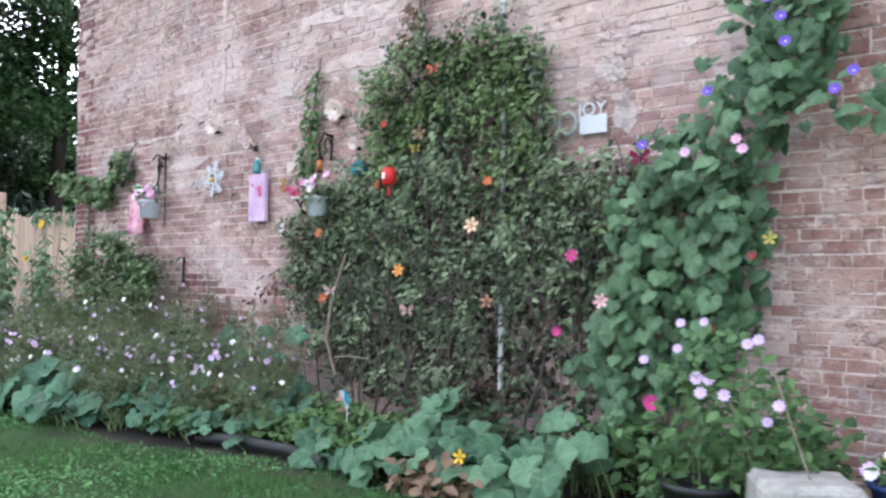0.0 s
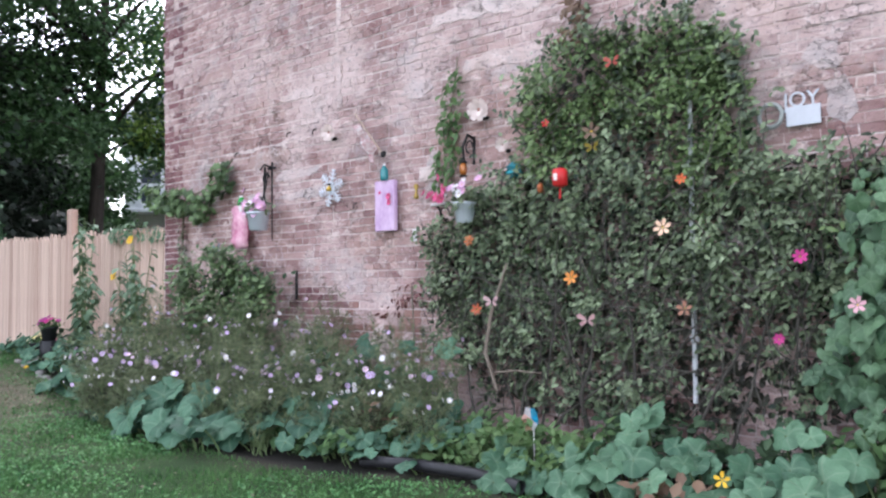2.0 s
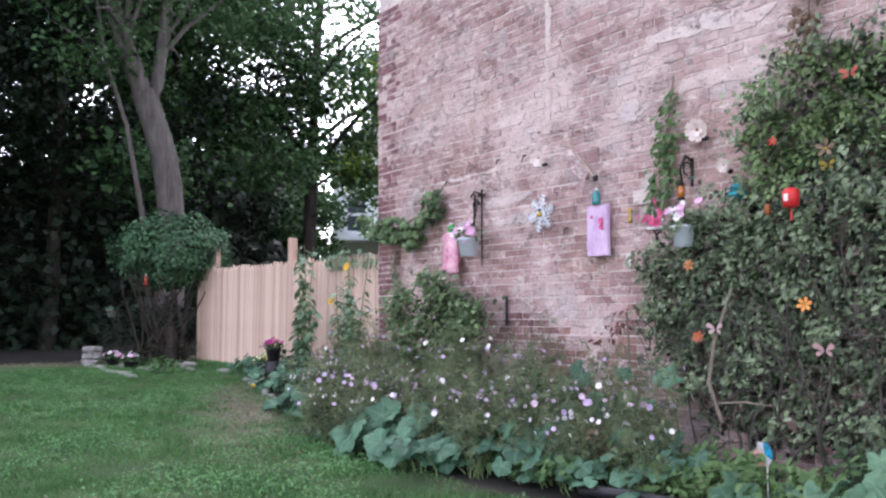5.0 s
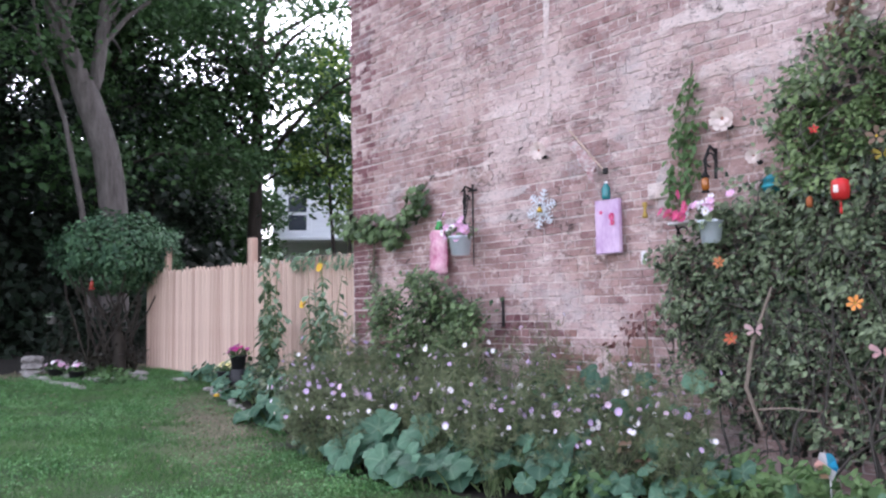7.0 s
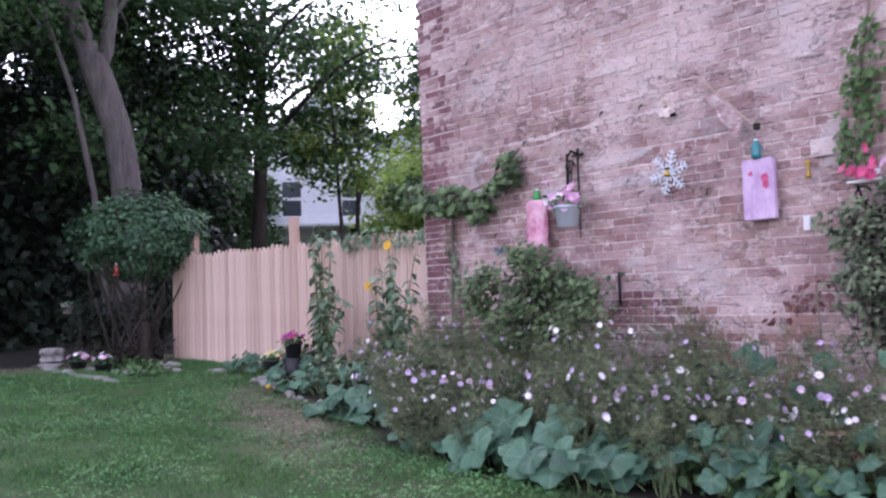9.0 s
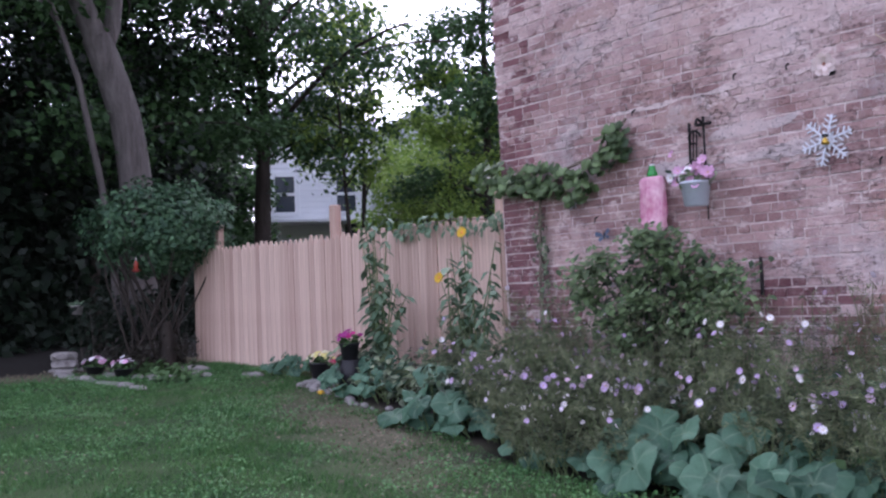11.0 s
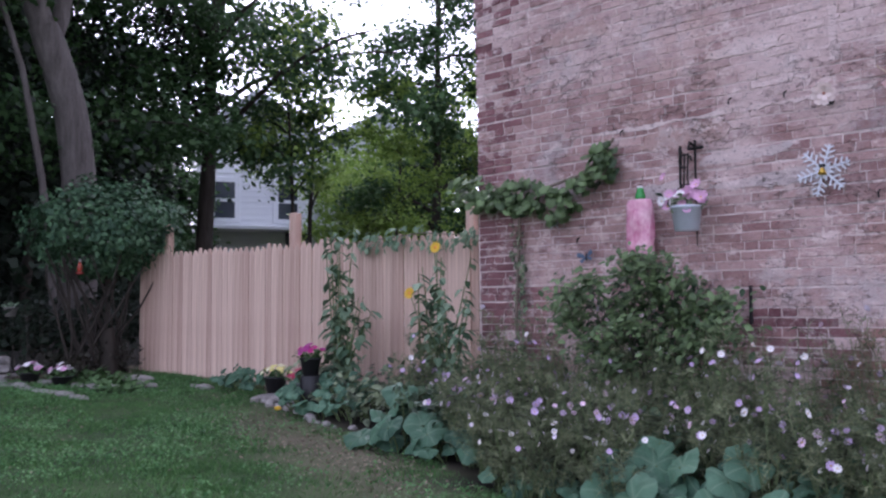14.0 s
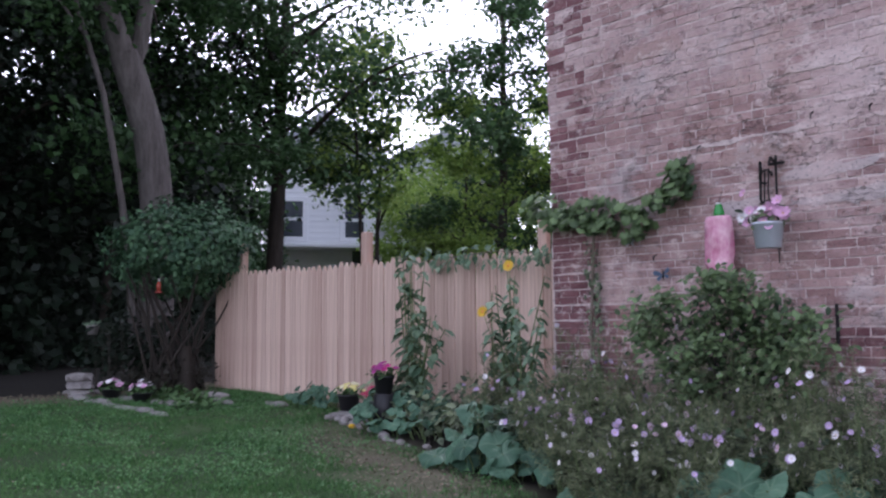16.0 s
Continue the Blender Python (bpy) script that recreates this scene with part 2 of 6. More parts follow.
def mesh_of(name, V, F, smooth=False):
    """A mesh from arrays of corners and of faces with equally many corners."""
    V, F = np.asarray(V, dtype=np.float32), np.asarray(F, dtype=np.int32)
    me = bpy.data.meshes.new(name)
    me.vertices.add(len(V))
    me.vertices.foreach_set("co", V.ravel())
    k = F.shape[1]
    me.loops.add(F.size)
    me.loops.foreach_set("vertex_index", F.ravel())
    me.polygons.add(len(F))
    me.polygons.foreach_set("loop_start", np.arange(0, F.size, k, dtype=np.int32))
    me.polygons.foreach_set("loop_total", np.full(len(F), k, dtype=np.int32))
    me.update(calc_edges=True)
    if smooth:
        me.shade_smooth()
    return me


def place(name, me, mat_, parent=None, label="", m=None):
    if mat_ and not me.materials:
        me.materials.append(mat_)
    ob = new(name, me)
    if m is not None:
        ob.matrix_basis = m
    if parent:
        ob.parent = parent
    if label:
        ob["label"] = label
    return ob


def part(name, bm, mat_, parent=None, label="", smooth=False):
    me = bpy.data.meshes.new(name)
    bm.normal_update()
    bm.to_mesh(me)
    bm.free()
    if smooth:
        me.shade_smooth()
    return place(name, me, mat_, parent, label)


def thing(name, at, label, category, group="", kind=""):
    ob = new(name)
    ob.location = at
    ob.empty_display_size = 0.1
    return tagged(ob, label, category, group, kind)


def box(sx, sy, sz, at=(0, 0, 0), bevel=0.004, m=None):
    bm = bmesh.new()
    bmesh.ops.create_cube(bm, size=1)
    bmesh.ops.scale(bm, vec=(sx, sy, sz), verts=bm.verts)
    if bevel:
        bmesh.ops.bevel(bm, geom=bm.edges[:], offset=bevel, segments=1, affect="EDGES")
    if m is not None:
        bmesh.ops.transform(bm, matrix=m, verts=bm.verts)
    bmesh.ops.translate(bm, vec=at, verts=bm.verts)
    return bm


def lathe(profile, n=20, at=(0, 0, 0), bm=None):
    """A turned body: rows of (radius, height)."""
    bm = bm or bmesh.new()
    rings = []
    for r, z in profile:
        rings.append([bm.verts.new((at[0] + r * math.cos(2 * math.pi * i / n), at[1] + r * math.sin(2 * math.pi * i / n), at[2] + z)) for i in range(n)])
    for a, b in zip(rings, rings[1:]):
        for i in range(n):
            bm.faces.new((a[i], a[(i + 1) % n], b[(i + 1) % n], b[i]))
    bm.faces.new(rings[0][::-1])
    bm.faces.new(rings[-1])
    return bm


def tube_arrays(pts, radii, n=6):
    """Corners and quads of a tapered tube along points."""
    P, V, F = [Vector(p) for p in pts], [], []
    u = (P[1] - P[0]).orthogonal().normalized()
    for i, p in enumerate(P):
        d = (P[min(i + 1, len(P) - 1)] - P[max(i - 1, 0)]).normalized()
        u = (u - d * u.dot(d)).normalized()
        w = d.cross(u)
        for k in range(n):
            a = 2 * math.pi * k / n
            V.append(p + (u * math.cos(a) + w * math.sin(a)) * radii[i])
        if i:
            b = (i - 1) * n
            F += [(b + k, b + (k + 1) % n, b + n + (k + 1) % n, b + n + k) for k in range(n)]
    return V, F


def join_tubes(tubes, n=6):
    V, F = [], []
    for pts, radii in tubes:
        v, f = tube_arrays(pts, radii, n)
        F += [tuple(i + len(V) for i in q) for q in f]
        V += v
    return V, F


def bend(a, b, sag, k=6, wob=0.0):
    """Points from a to b, bowed by the vector sag."""
    a, b, s = Vector(a), Vector(b), Vector(sag)
    return [a.lerp(b, i / k) + s * (4 * (i / k) * (1 - i / k)) + Vector([random.uniform(-wob, wob) for _ in range(3)]) for i in range(k + 1)]


def scatter(T, F, P, Nrm, size, tip=None):
    """Many copies of a small leaf (corners T in x across, y along, z up) at P, facing Nrm. tip: where the leaf ends point."""
    P, Nrm = np.asarray(P, float), np.asarray(Nrm, float)
    n = len(P)
    Nrm = Nrm / np.linalg.norm(Nrm, axis=1, keepdims=True)
    tip = rng.normal(size=(n, 3)) if tip is None else np.asarray(tip, float) + rng.normal(size=(n, 3)) * 0.35
    Y = tip - (tip * Nrm).sum(1, keepdims=True) * Nrm
    Y /= np.linalg.norm(Y, axis=1, keepdims=True) + 1e-9
    X = np.cross(Y, Nrm)
    T = np.asarray(T, float)
    s = np.broadcast_to(np.asarray(size, float), (n,))[:, None, None]
    V = P[:, None, :] + s * (T[None, :, 0:1] * X[:, None, :] + T[None, :, 1:2] * Y[:, None, :] + T[None, :, 2:3] * Nrm[:, None, :])
    F = np.asarray(F)
    return V.reshape(-1, 3), (F[None] + (np.arange(n) * len(T))[:, None, None]).reshape(-1, F.shape[1])


OVAL_T = [(0, 0, 0), (-0.30, 0.38, 0.09), (0, 0.45, -0.02), (0.30, 0.38, 0.09), (-0.19, 0.75, 0.03), (0.19, 0.75, 0.03), (0, 1, -0.08)]
OVAL_F = [(0, 2, 1), (0, 3, 2), (1, 2, 4), (2, 3, 5), (2, 6, 4), (2, 5, 6)]
DIAMOND_T = [(0, 0, 0), (-0.36, 0.5, 0.10), (0.36, 0.5, 0.10), (0, 1, -0.05)]
DIAMOND_F = [(0, 2, 1), (1, 2, 3)]
NEEDLE_T, NEEDLE_F = [(-0.04, 0, 0), (0.04, 0, 0), (0, 1, 0.08)], [(0, 1, 2)]


def fan_leaf(radius_of, n=18, cup=0.12, ripple=0.05, seed=0):
    """A broad leaf as two rings round its stalk; radius_of(angle), angle 0 at the tip."""
    r_ = random.Random(seed)
    V, F = [(0, 0, -cup)], []
    for ring in (0.55, 1.0):
        for i in range(n):
            a = 2 * math.pi * i / n
            r = radius_of(a) * ring
            V.append((math.sin(a) * r, math.cos(a) * r, (ripple * math.sin(3 * a + seed) + r_.uniform(-ripple, ripple)) * ring - 0.10 * (ring > 0.9)))
    for i in range(n):
        j = (i + 1) % n
        F += [(0, 1 + i, 1 + j), (1 + i, 1 + n + i, 1 + n + j), (1 + i, 1 + n + j, 1 + j)]
    return V, F


def veined(me, n, every):
    """Marks the ribs that run from the stalk to the lobes."""
    v = np.zeros(len(me.vertices), dtype=np.float32)
    v[0] = 1.0
    for i in range(0, n, every):
        v[1 + i] = 1.0
        v[1 + n + i] = 0.8
    me.attributes.new("vein", "FLOAT", "POINT").data.foreach_set("value", v)
    return me


def heart_r(a):
    d = abs((a + math.pi) % (2 * math.pi) - math.pi)
    return 0.52 + 0.30 * math.exp(-(d / 0.30) ** 2) + 0.05 * math.sin(d * 1.6) - 0.40 * math.exp(-((math.pi - d) / 0.32) ** 2)


def squash_r(a):
    d = abs((a + math.pi) % (2 * math.pi) - math.pi)
    return 0.50 + 0.035 * math.cos(5 * a) + 0.018 * math.cos(15 * a + 1) - 0.28 * math.exp(-((math.pi - d) / 0.3) ** 2)


def inside(poly, x, z):
    c, n = False, len(poly)
    for i in range(n):
        (x1, z1), (x2, z2) = poly[i], poly[i - 1]
        if (z1 > z) != (z2 > z) and x < (x2 - x1) * (z - z1) / (z2 - z1) + x1:
            c = not c
    return c


def fill(poly, n, fray=0.09):
    """n random points inside a polygon in x and z, with a frayed outline."""
    xs, zs = [p[0] for p in poly], [p[1] for p in poly]
    out = []
    while len(out) < n:
        x, z = random.uniform(min(xs), max(xs)), random.uniform(min(zs), max(zs))
        w = fray * noise.noise((x * 3, z * 3, 5)) + 0.5 * fray * noise.noise((x * 9, z * 9, 6))
        if inside(poly, x + w, z + w):
            out.append((x, z))
    return out


def ground_z(x, y):
    """The yard: level by the bed, rising gently towards the fence and the trees."""
    rise = min(max(-8.0 - x, 0.0), 9.0) * 0.045
    slope = 0.08 * min(max(y - 3.3, 0.0), 1.0) * min(max((-10.8 - x) / 1.0, 0.0), 1.0)
    return 0.08 + rise + slope + 0.02 * noise.noise((x * 0.6, y * 0.6, 0))


WALL_Y, CORNER_X, COURSE, BRICK = 4.64, -10.46, 0.0670, 0.208

# ---- ground ----
xs = np.concatenate([np.linspace(-900, -40, 12), np.linspace(-36, 6, 106), np.linspace(10, 900, 12)])
ys = np.concatenate([np.linspace(-900, -24, 12), np.linspace(-20, 24, 111), np.linspace(30, 900, 12)])
gv = [(x, y, ground_z(x, y)) for y in ys for x in xs]
nx = len(xs)
gf = [(j * nx + i, j * nx + i + 1, (j + 1) * nx + i + 1, (j + 1) * nx + i) for j in range(len(ys) - 1) for i in range(nx - 1)]


def bed_edge(x):
    """Where the lawn ends and the flower bed begins."""
    return 2.95 + max(0, x + 6.0) * 0.24 + max(0, -8.6 - x) * 0.27 + 0.06 * math.sin(x * 2.3)


def lawn_material():
    m = material("lawn", (0.014, 0.036, 0.010), (0.05, 0.09, 0.028), scale=1.4, rough=0.95, bump=0.8, fine=60)
    t = m.node_tree
    N, L = t.nodes, t.links
    bs = N["Principled BSDF"]
    base = bs.inputs["Base Color"].links[0].from_socket
    at = N.new("ShaderNodeAttribute")
    at.attribute_name = "bare"
    mix = N.new("ShaderNodeMix")
    mix.data_type = "RGBA"
    n = N.new("ShaderNodeTexNoise")
    n.inputs["Scale"].default_value, n.inputs["Detail"].default_value = 9, 6
    soil = N.new("ShaderNodeMix")
    soil.data_type = "RGBA"
    soil.inputs[6].default_value, soil.inputs[7].default_value = (0.05, 0.042, 0.03, 1), (0.20, 0.165, 0.12, 1)
    L.new(n.outputs[0], soil.inputs[0])
    L.new(at.outputs["Fac"], mix.inputs[0])
    L.new(base, mix.inputs[6])
    L.new(soil.outputs[2], mix.inputs[7])
    # dark bed soil, blackened by shade put into it under leaves and trees
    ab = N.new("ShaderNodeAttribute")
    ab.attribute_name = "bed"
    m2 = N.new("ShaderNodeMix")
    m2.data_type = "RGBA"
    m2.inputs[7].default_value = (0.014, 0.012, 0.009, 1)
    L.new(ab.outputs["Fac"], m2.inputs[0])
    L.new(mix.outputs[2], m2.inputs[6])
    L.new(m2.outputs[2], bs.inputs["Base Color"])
    return m


def bareness(x, y):
    """Share of bare earth: the bed, the worn strip beside it and the ground under the trees."""
    b = 0.0
    if y > bed_edge(x) + 0.14:
        b = 1.0
    worn = math.exp(-((x + 10.6 + (y - 2.9) * 0.9) / 1.5) ** 2 - ((y - bed_edge(x) + 0.42) / 0.45) ** 2) * (1 + 0.4 * noise.noise((x * 3, y * 3, 17)))
    b = max(b, min(0.8 * worn, 0.9))
    b = max(b, min(max((-15.6 - x) / 1.2 + 0.25 * noise.noise((x, y, 3)), 0), 1))
    return b


ground_me = mesh_of("ground", gv, gf, True)
att = ground_me.attributes.new("bare", "FLOAT", "POINT")
att.data.foreach_set("value", np.array([bareness(v[0], v[1]) for v in gv], dtype=np.float32))
# where the shade tint lies: under the bed's plants and under the trees
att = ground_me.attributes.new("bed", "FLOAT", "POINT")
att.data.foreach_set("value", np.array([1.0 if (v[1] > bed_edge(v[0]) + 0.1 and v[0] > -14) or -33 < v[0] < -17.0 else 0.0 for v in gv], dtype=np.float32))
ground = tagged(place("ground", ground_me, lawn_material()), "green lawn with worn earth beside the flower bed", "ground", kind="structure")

# grass blades
gp, gs = [], []
while len(gp) < 210000:
    x = -2.0 - 15.0 * random.random()
    y = -2.2 + 6.8 * random.random()
    if random.random() < 0.9 * max(0, noise.noise((x * 1.3, y * 1.3, 21))) + 0.05 or random.random() > min((y + 2.2) / 1.4, (-2.0 - x) / 1.6):
        continue
    if random.random() < bareness(x, y) * 1.15 or y > bed_edge(x) + 0.2:
        continue
    gp.append((x, y, ground_z(x, y) - 0.005))
    gs.append(random.uniform(0.025, 0.065) * (0.8 + 0.7 * noise.noise((x * 2.0, y * 2.0, 9))))
gp = np.array(gp)
gn = rng.normal(size=(len(gp), 3))
gn[:, 2] = np.abs(gn[:, 2]) * 0.25
up = np.tile((0, 0, 1.0), (len(gp), 1)) + rng.normal(size=(len(gp), 3)) * 0.7
V, F = scatter([(-0.085, 0, 0), (0.085, 0, 0), (0, 1, 0.35)], NEEDLE_F, gp, gn, np.array(gs), up)
tagged(place("grass", mesh_of("grass", V, F), M_GRASS), "short green grass of the lawn", "grass", kind="stuff")

# clover and fallen bits in the lawn
cp = []
while len(cp) < 36000:
    x, y = -2.5 - 14 * random.random(), -2.0 + 6.4 * random.random()
    if y > bed_edge(x) + 0.05 or noise.noise((x * 0.9, y * 0.9, 31)) + 0.5 * noise.noise((x * 3.1, y * 3.1, 32)) < -0.25 + 0.5 * random.random() or random.random() < bareness(x, y) * 0.95 or random.random() > min((y + 2.0) / 1.4, (-2.5 - x) / 1.6):
        continue
    cp.append((x, y, ground_z(x, y) + random.uniform(0.015, 0.05)))
V, F = scatter(DIAMOND_T, DIAMOND_F, cp, rng.normal(size=(len(cp), 3)) * 0.45 + (0.1, -0.2, 1), rng.uniform(0.012, 0.030, len(cp)))
tagged(place("clover", mesh_of("clover", V, F), M_CLOVER), "pale clover patches scattered through the lawn", "clover", kind="stuff")
lp = []
while len(lp) < 5200:
    x, y = -5.0 - 12 * random.random(), -1.5 + 6 * random.random()
    if y > bed_edge(x) + 0.1 or random.random() > 0.03 + bareness(x, y):
        continue
    lp.append((x, y, ground_z(x, y) + random.uniform(0.01, 0.03)))
V, F = scatter(OVAL_T, OVAL_F, lp, rng.normal(size=(len(lp), 3)) * 0.4 + (0, 0, 1), rng.uniform(0.012, 0.04, len(lp)))
tagged(place("leaf_litter", mesh_of("leaf_litter", V, F), M_LITTER), "dry brown fallen leaves on the worn earth", "leaves", kind="stuff")

# ---- brick building ----
building = thing("brick_building", (0, 0, 0), "old brick side wall with worn pink wash", "wall", kind="structure")
building.name = "wall_brick"
TOP = 7.6
part("wall_core", box(14.0, 0.30, TOP, (CORNER_X + 7.0 + 0.012, WALL_Y + 0.15 + 0.0085, TOP / 2), 0), M_MORTAR, building)
part("wall_return", box(0.30, 9.0, TOP, (CORNER_X + 0.162, WALL_Y + 4.815, TOP / 2), 0), M_MORTAR, building)
part("roof", box(14.4, 9.6, 0.25, (CORNER_X + 7.0, WALL_Y + 4.6, TOP + 0.125), 0.02), M_ROOF, building)


def brick_arrays(length, height, out, r_):
    """One brick's front: bevelled face with uneven corners, open at the back."""
    j = lambda s: r_.uniform(-s, s)
    c = 0.0016
    hl, hh = length / 2, height / 2
    V = []
    for ins, y in ((0, 0.015), (0, -out - 0.0008 + c), (c, -out - 0.0012)):
        for sx, sz in ((-1, -1), (1, -1), (1, 1), (-1, 1)):
            V.append((sx * (hl - ins) + j(0.006), y + (j(0.0018) if y < 0 else 0), sz * (hh - ins) + j(0.0045)))
    F = [(8, 9, 10, 11)]
    for k in (0, 4):
        F += [(k + i, k + (i + 1) % 4, k + 4 + (i + 1) % 4, k + 4 + i) for i in range(4)]
    return V, F


rb = random.Random(4)
SHARED = [mesh_of("brick", *brick_arrays(BRICK - 0.011, COURSE - 0.011, 0.0004 + 0.0012 * i, rb)) for i in range(6)]
for me in SHARED:
    me.materials.append(M_BRICK)
SHARED_RED = [mesh_of("brick", *brick_arrays(BRICK - 0.011, COURSE - 0.011, 0.0004 + 0.0006 * i, rb)) for i in range(3)]
for me in SHARED + SHARED_RED:
    me.shade_flat()
for me in SHARED_RED:
    me.materials.append(M_RED)


def is_red(x, z):
    """Where the wash has gone: low patches and the quoin beside the fence."""
    if z < 1.26 + 0.06 * noise.noise((x * 2, 0, 0)) and z > 0.9 and (x > -8.15 and x < -7.25 + 0.1 * math.sin(z * 40)):
        return True
    if x < -10.0 and (z < 2.05 or noise.noise((x * 5, z * 14, 2)) + 0.6 * noise.noise((x, z * 1.7, 2)) > 0.0):
        return True
    if -9.98 < x < -9.6 and z < 1.48:
        return True
    return False


pieces = {"wash": ([], []), "red": ([], []), "rose": ([], [])}
singles = []
for c in range(int(4.9 / COURSE)):
    z = 0.10 + (c + 0.5) * COURSE
    dip = rb.uniform(0, 6)
    x = CORNER_X + (0.0 if c % 2 else -BRICK / 2) + rb.uniform(-0.02, 0.02)
    header = c % 7 == 3
    while x < 0.2:
        ln = (BRICK / 2 if header or rb.random() < 0.22 else BRICK * 0.75 if rb.random() < 0.12 else BRICK) + rb.uniform(-0.008, 0.008)
        a, b = max(x, CORNER_X - 0.03 * (z - 3) * 0.9 if z > 3 else CORNER_X + (3 - z) * 0.02), x + ln
        if b - a > 0.05:
            mid, red = (a + b) / 2, is_red((a + b) / 2, z)
            if -8.7 < mid < -6.55 and 1.0 < z < 2.75 and abs(b - a - BRICK) < 0.009 and len(singles) < 290:
                singles.append((mid, z + 0.004 * math.sin(mid * 1.3 + dip), red))
            else:
                v, f = brick_arrays(b - a - 0.011, COURSE - 0.011, rb.uniform(0.0, 0.0075), rb)
                Vs, Fs = pieces["red" if red else "rose" if mid > -1.9 + 0.5 * noise.noise((mid, z * 1.5, 8)) or (-7.4 < mid < -6.2 and z < 1.15 + 0.2 * noise.noise((mid * 3, z, 5))) else "wash"]
                Fs += [tuple(i + len(Vs) for i in q) for q in f]
                Vs += [(p[0] + mid, p[1] + WALL_Y + 0.008, p[2] + z + 0.004 * math.sin(mid * 1.3 + dip) + 0.0) for p in v]
        x += ln
for which, mat_, lb in (("wash", M_BRICK, "pink-washed old bricks"), ("red", M_RED, "bare dark red bricks"), ("rose", M_ROSE, "bare rose-red bricks")):
    Vs, Fs = pieces[which]
    ob = place("brickwork", mesh_of("brickwork", Vs, Fs), mat_, building, lb)
    ob.data.shade_flat()
    ob["kind"] = "stuff"


def plaster(name, poly, mat_, label, seed, bits=70):
    """A thin smear of plaster with a ragged outline."""
    r_ = random.Random(seed)
    cx, cz = sum(p[0] for p in poly) / len(poly), sum(p[1] for p in poly) / len(poly)
    ring = []
    for i, (x, z) in enumerate(poly):
        x2, z2 = poly[(i + 1) % len(poly)]
        k = max(2, int(math.hypot(x2 - x, z2 - z) / 0.05))
        for s in range(k):
            u = s / k
            px, pz = x + (x2 - x) * u, z + (z2 - z) * u
            ring.append((px + 0.05 * noise.noise((px * 9, pz * 9, seed + 4)) + r_.uniform(-0.03, 0.03), pz + 0.035 * noise.noise((px * 6, pz * 14, seed)) + 0.02 * noise.noise((px * 21, pz * 21, seed)) + r_.uniform(-0.010, 0.010)))
    bm = bmesh.new()
    front = [bm.verts.new((x, WALL_Y - 0.0005 - 0.002 * r_.random(), z)) for x, z in ring]
    back = [bm.verts.new((x + (x - cx) * 0.01, WALL_Y + 0.012, z + (z - cz) * 0.01)) for x, z in ring]
    n = len(ring)
    for i in range(n):
        bm.faces.new((front[i], front[(i + 1) % n], back[(i + 1) % n], back[i]))
    f = bm.faces.new(front)
    bmesh.ops.triangulate(bm, faces=[f])
    bmesh.ops.recalc_face_normals(bm, faces=bm.faces[:])
    return part(name, bm, mat_, building, label)


plaster("plaster_patch", [(-8.2, 2.17), (-7.75, 2.15), (-7.3, 2.165), (-7.25, 2.24), (-7.6, 2.25), (-7.85, 2.225), (-8.2, 2.205)], M_GREYPLASTER, "pale grey plaster smear", 1)
plaster("plaster_patch", [(-8.75, 2.13), (-8.45, 2.14), (-8.44, 2.26), (-8.74, 2.25)], M_GREYPLASTER, "pale grey plaster smear", 2)
plaster("plaster_patch", [(-9.15, 2.70), (-8.2, 2.695), (-7.1, 2.715), (-7.05, 2.755), (-8.2, 2.735), (-9.1, 2.73)], M_PLASTER, "long pale mortar ledge", 3)
plaster("plaster_patch", [(-6.15, 2.1), (-6.02, 2.1), (-6.0, 2.4), (-6.13, 2.42)], M_GREYPLASTER, "grey plaster patch", 7)
plaster("plaster_patch", [(-2.90, 2.22), (-2.80, 2.20), (-2.78, 2.34), (-2.83, 2.46), (-2.91, 2.44)], M_GREYPLASTER, "small blue-grey plaster smear", 8)
plaster("plaster_patch", [(-3.06, 2.60), (-2.95, 2.52), (-2.83, 2.54), (-2.86, 2.68), (-2.98, 2.72)], M_GREYPLASTER, "small blue-grey plaster smear", 9)
plaster("plaster_patch", [(-6.1, 3.42), (-5.6, 3.43), (-5.0, 3.36), (-4.85, 3.42), (-5.5, 3.54), (-6.05, 3.52)], M_PLASTER, "long pale plaster band", 11)
plaster("plaster_patch", [(-5.75, 2.98), (-5.3, 2.97), (-4.95, 2.99), (-4.9, 3.08), (-5.4, 3.12), (-5.7, 3.08)], M_PLASTER, "long pale plaster band", 12)
plaster("plaster_patch", [(-6.45, 2.92), (-6.2, 2.88), (-6.05, 2.95), (-6.12, 3.02), (-6.4, 3.02)], M_GREYPLASTER, "pale grey plaster smear", 13)
plaster("plaster_patch", [(-8.22, 3.10), (-7.9, 3.11), (-7.6, 3.13), (-7.65, 3.2), (-7.95, 3.22), (-8.15, 3.19)], M_PLASTER, "pale plaster patch", 14)
plaster("plaster_patch", [(-8.3, 2.36), (-8.05, 2.34), (-7.6, 2.38), (-7.55, 2.43), (-8.0, 2.44), (-8.25, 2.41)], M_GREYPLASTER, "pale grey plaster smear", 15)
plaster("plaster_patch", [(-8.75, 2.52), (-8.35, 2.50), (-8.05, 2.53), (-8.03, 2.66), (-8.4, 2.67), (-8.72, 2.64)], M_BRICKPLASTER, "brown-pink plaster patch under the ledge", 16)
plaster("plaster_patch", [(-9.75, 3.55), (-9.3, 3.5), (-9.0, 3.56), (-9.05, 3.64), (-9.5, 3.66)], M_BRICKPLASTER, "brown-pink plaster patch", 17)
plaster("plaster_patch", [(-6.85, 0.5), (-6.6, 0.5), (-6.55, 0.8), (-6.7, 0.98), (-6.85, 0.9)], M_PLASTER, "whitewashed patch low on the wall", 10)

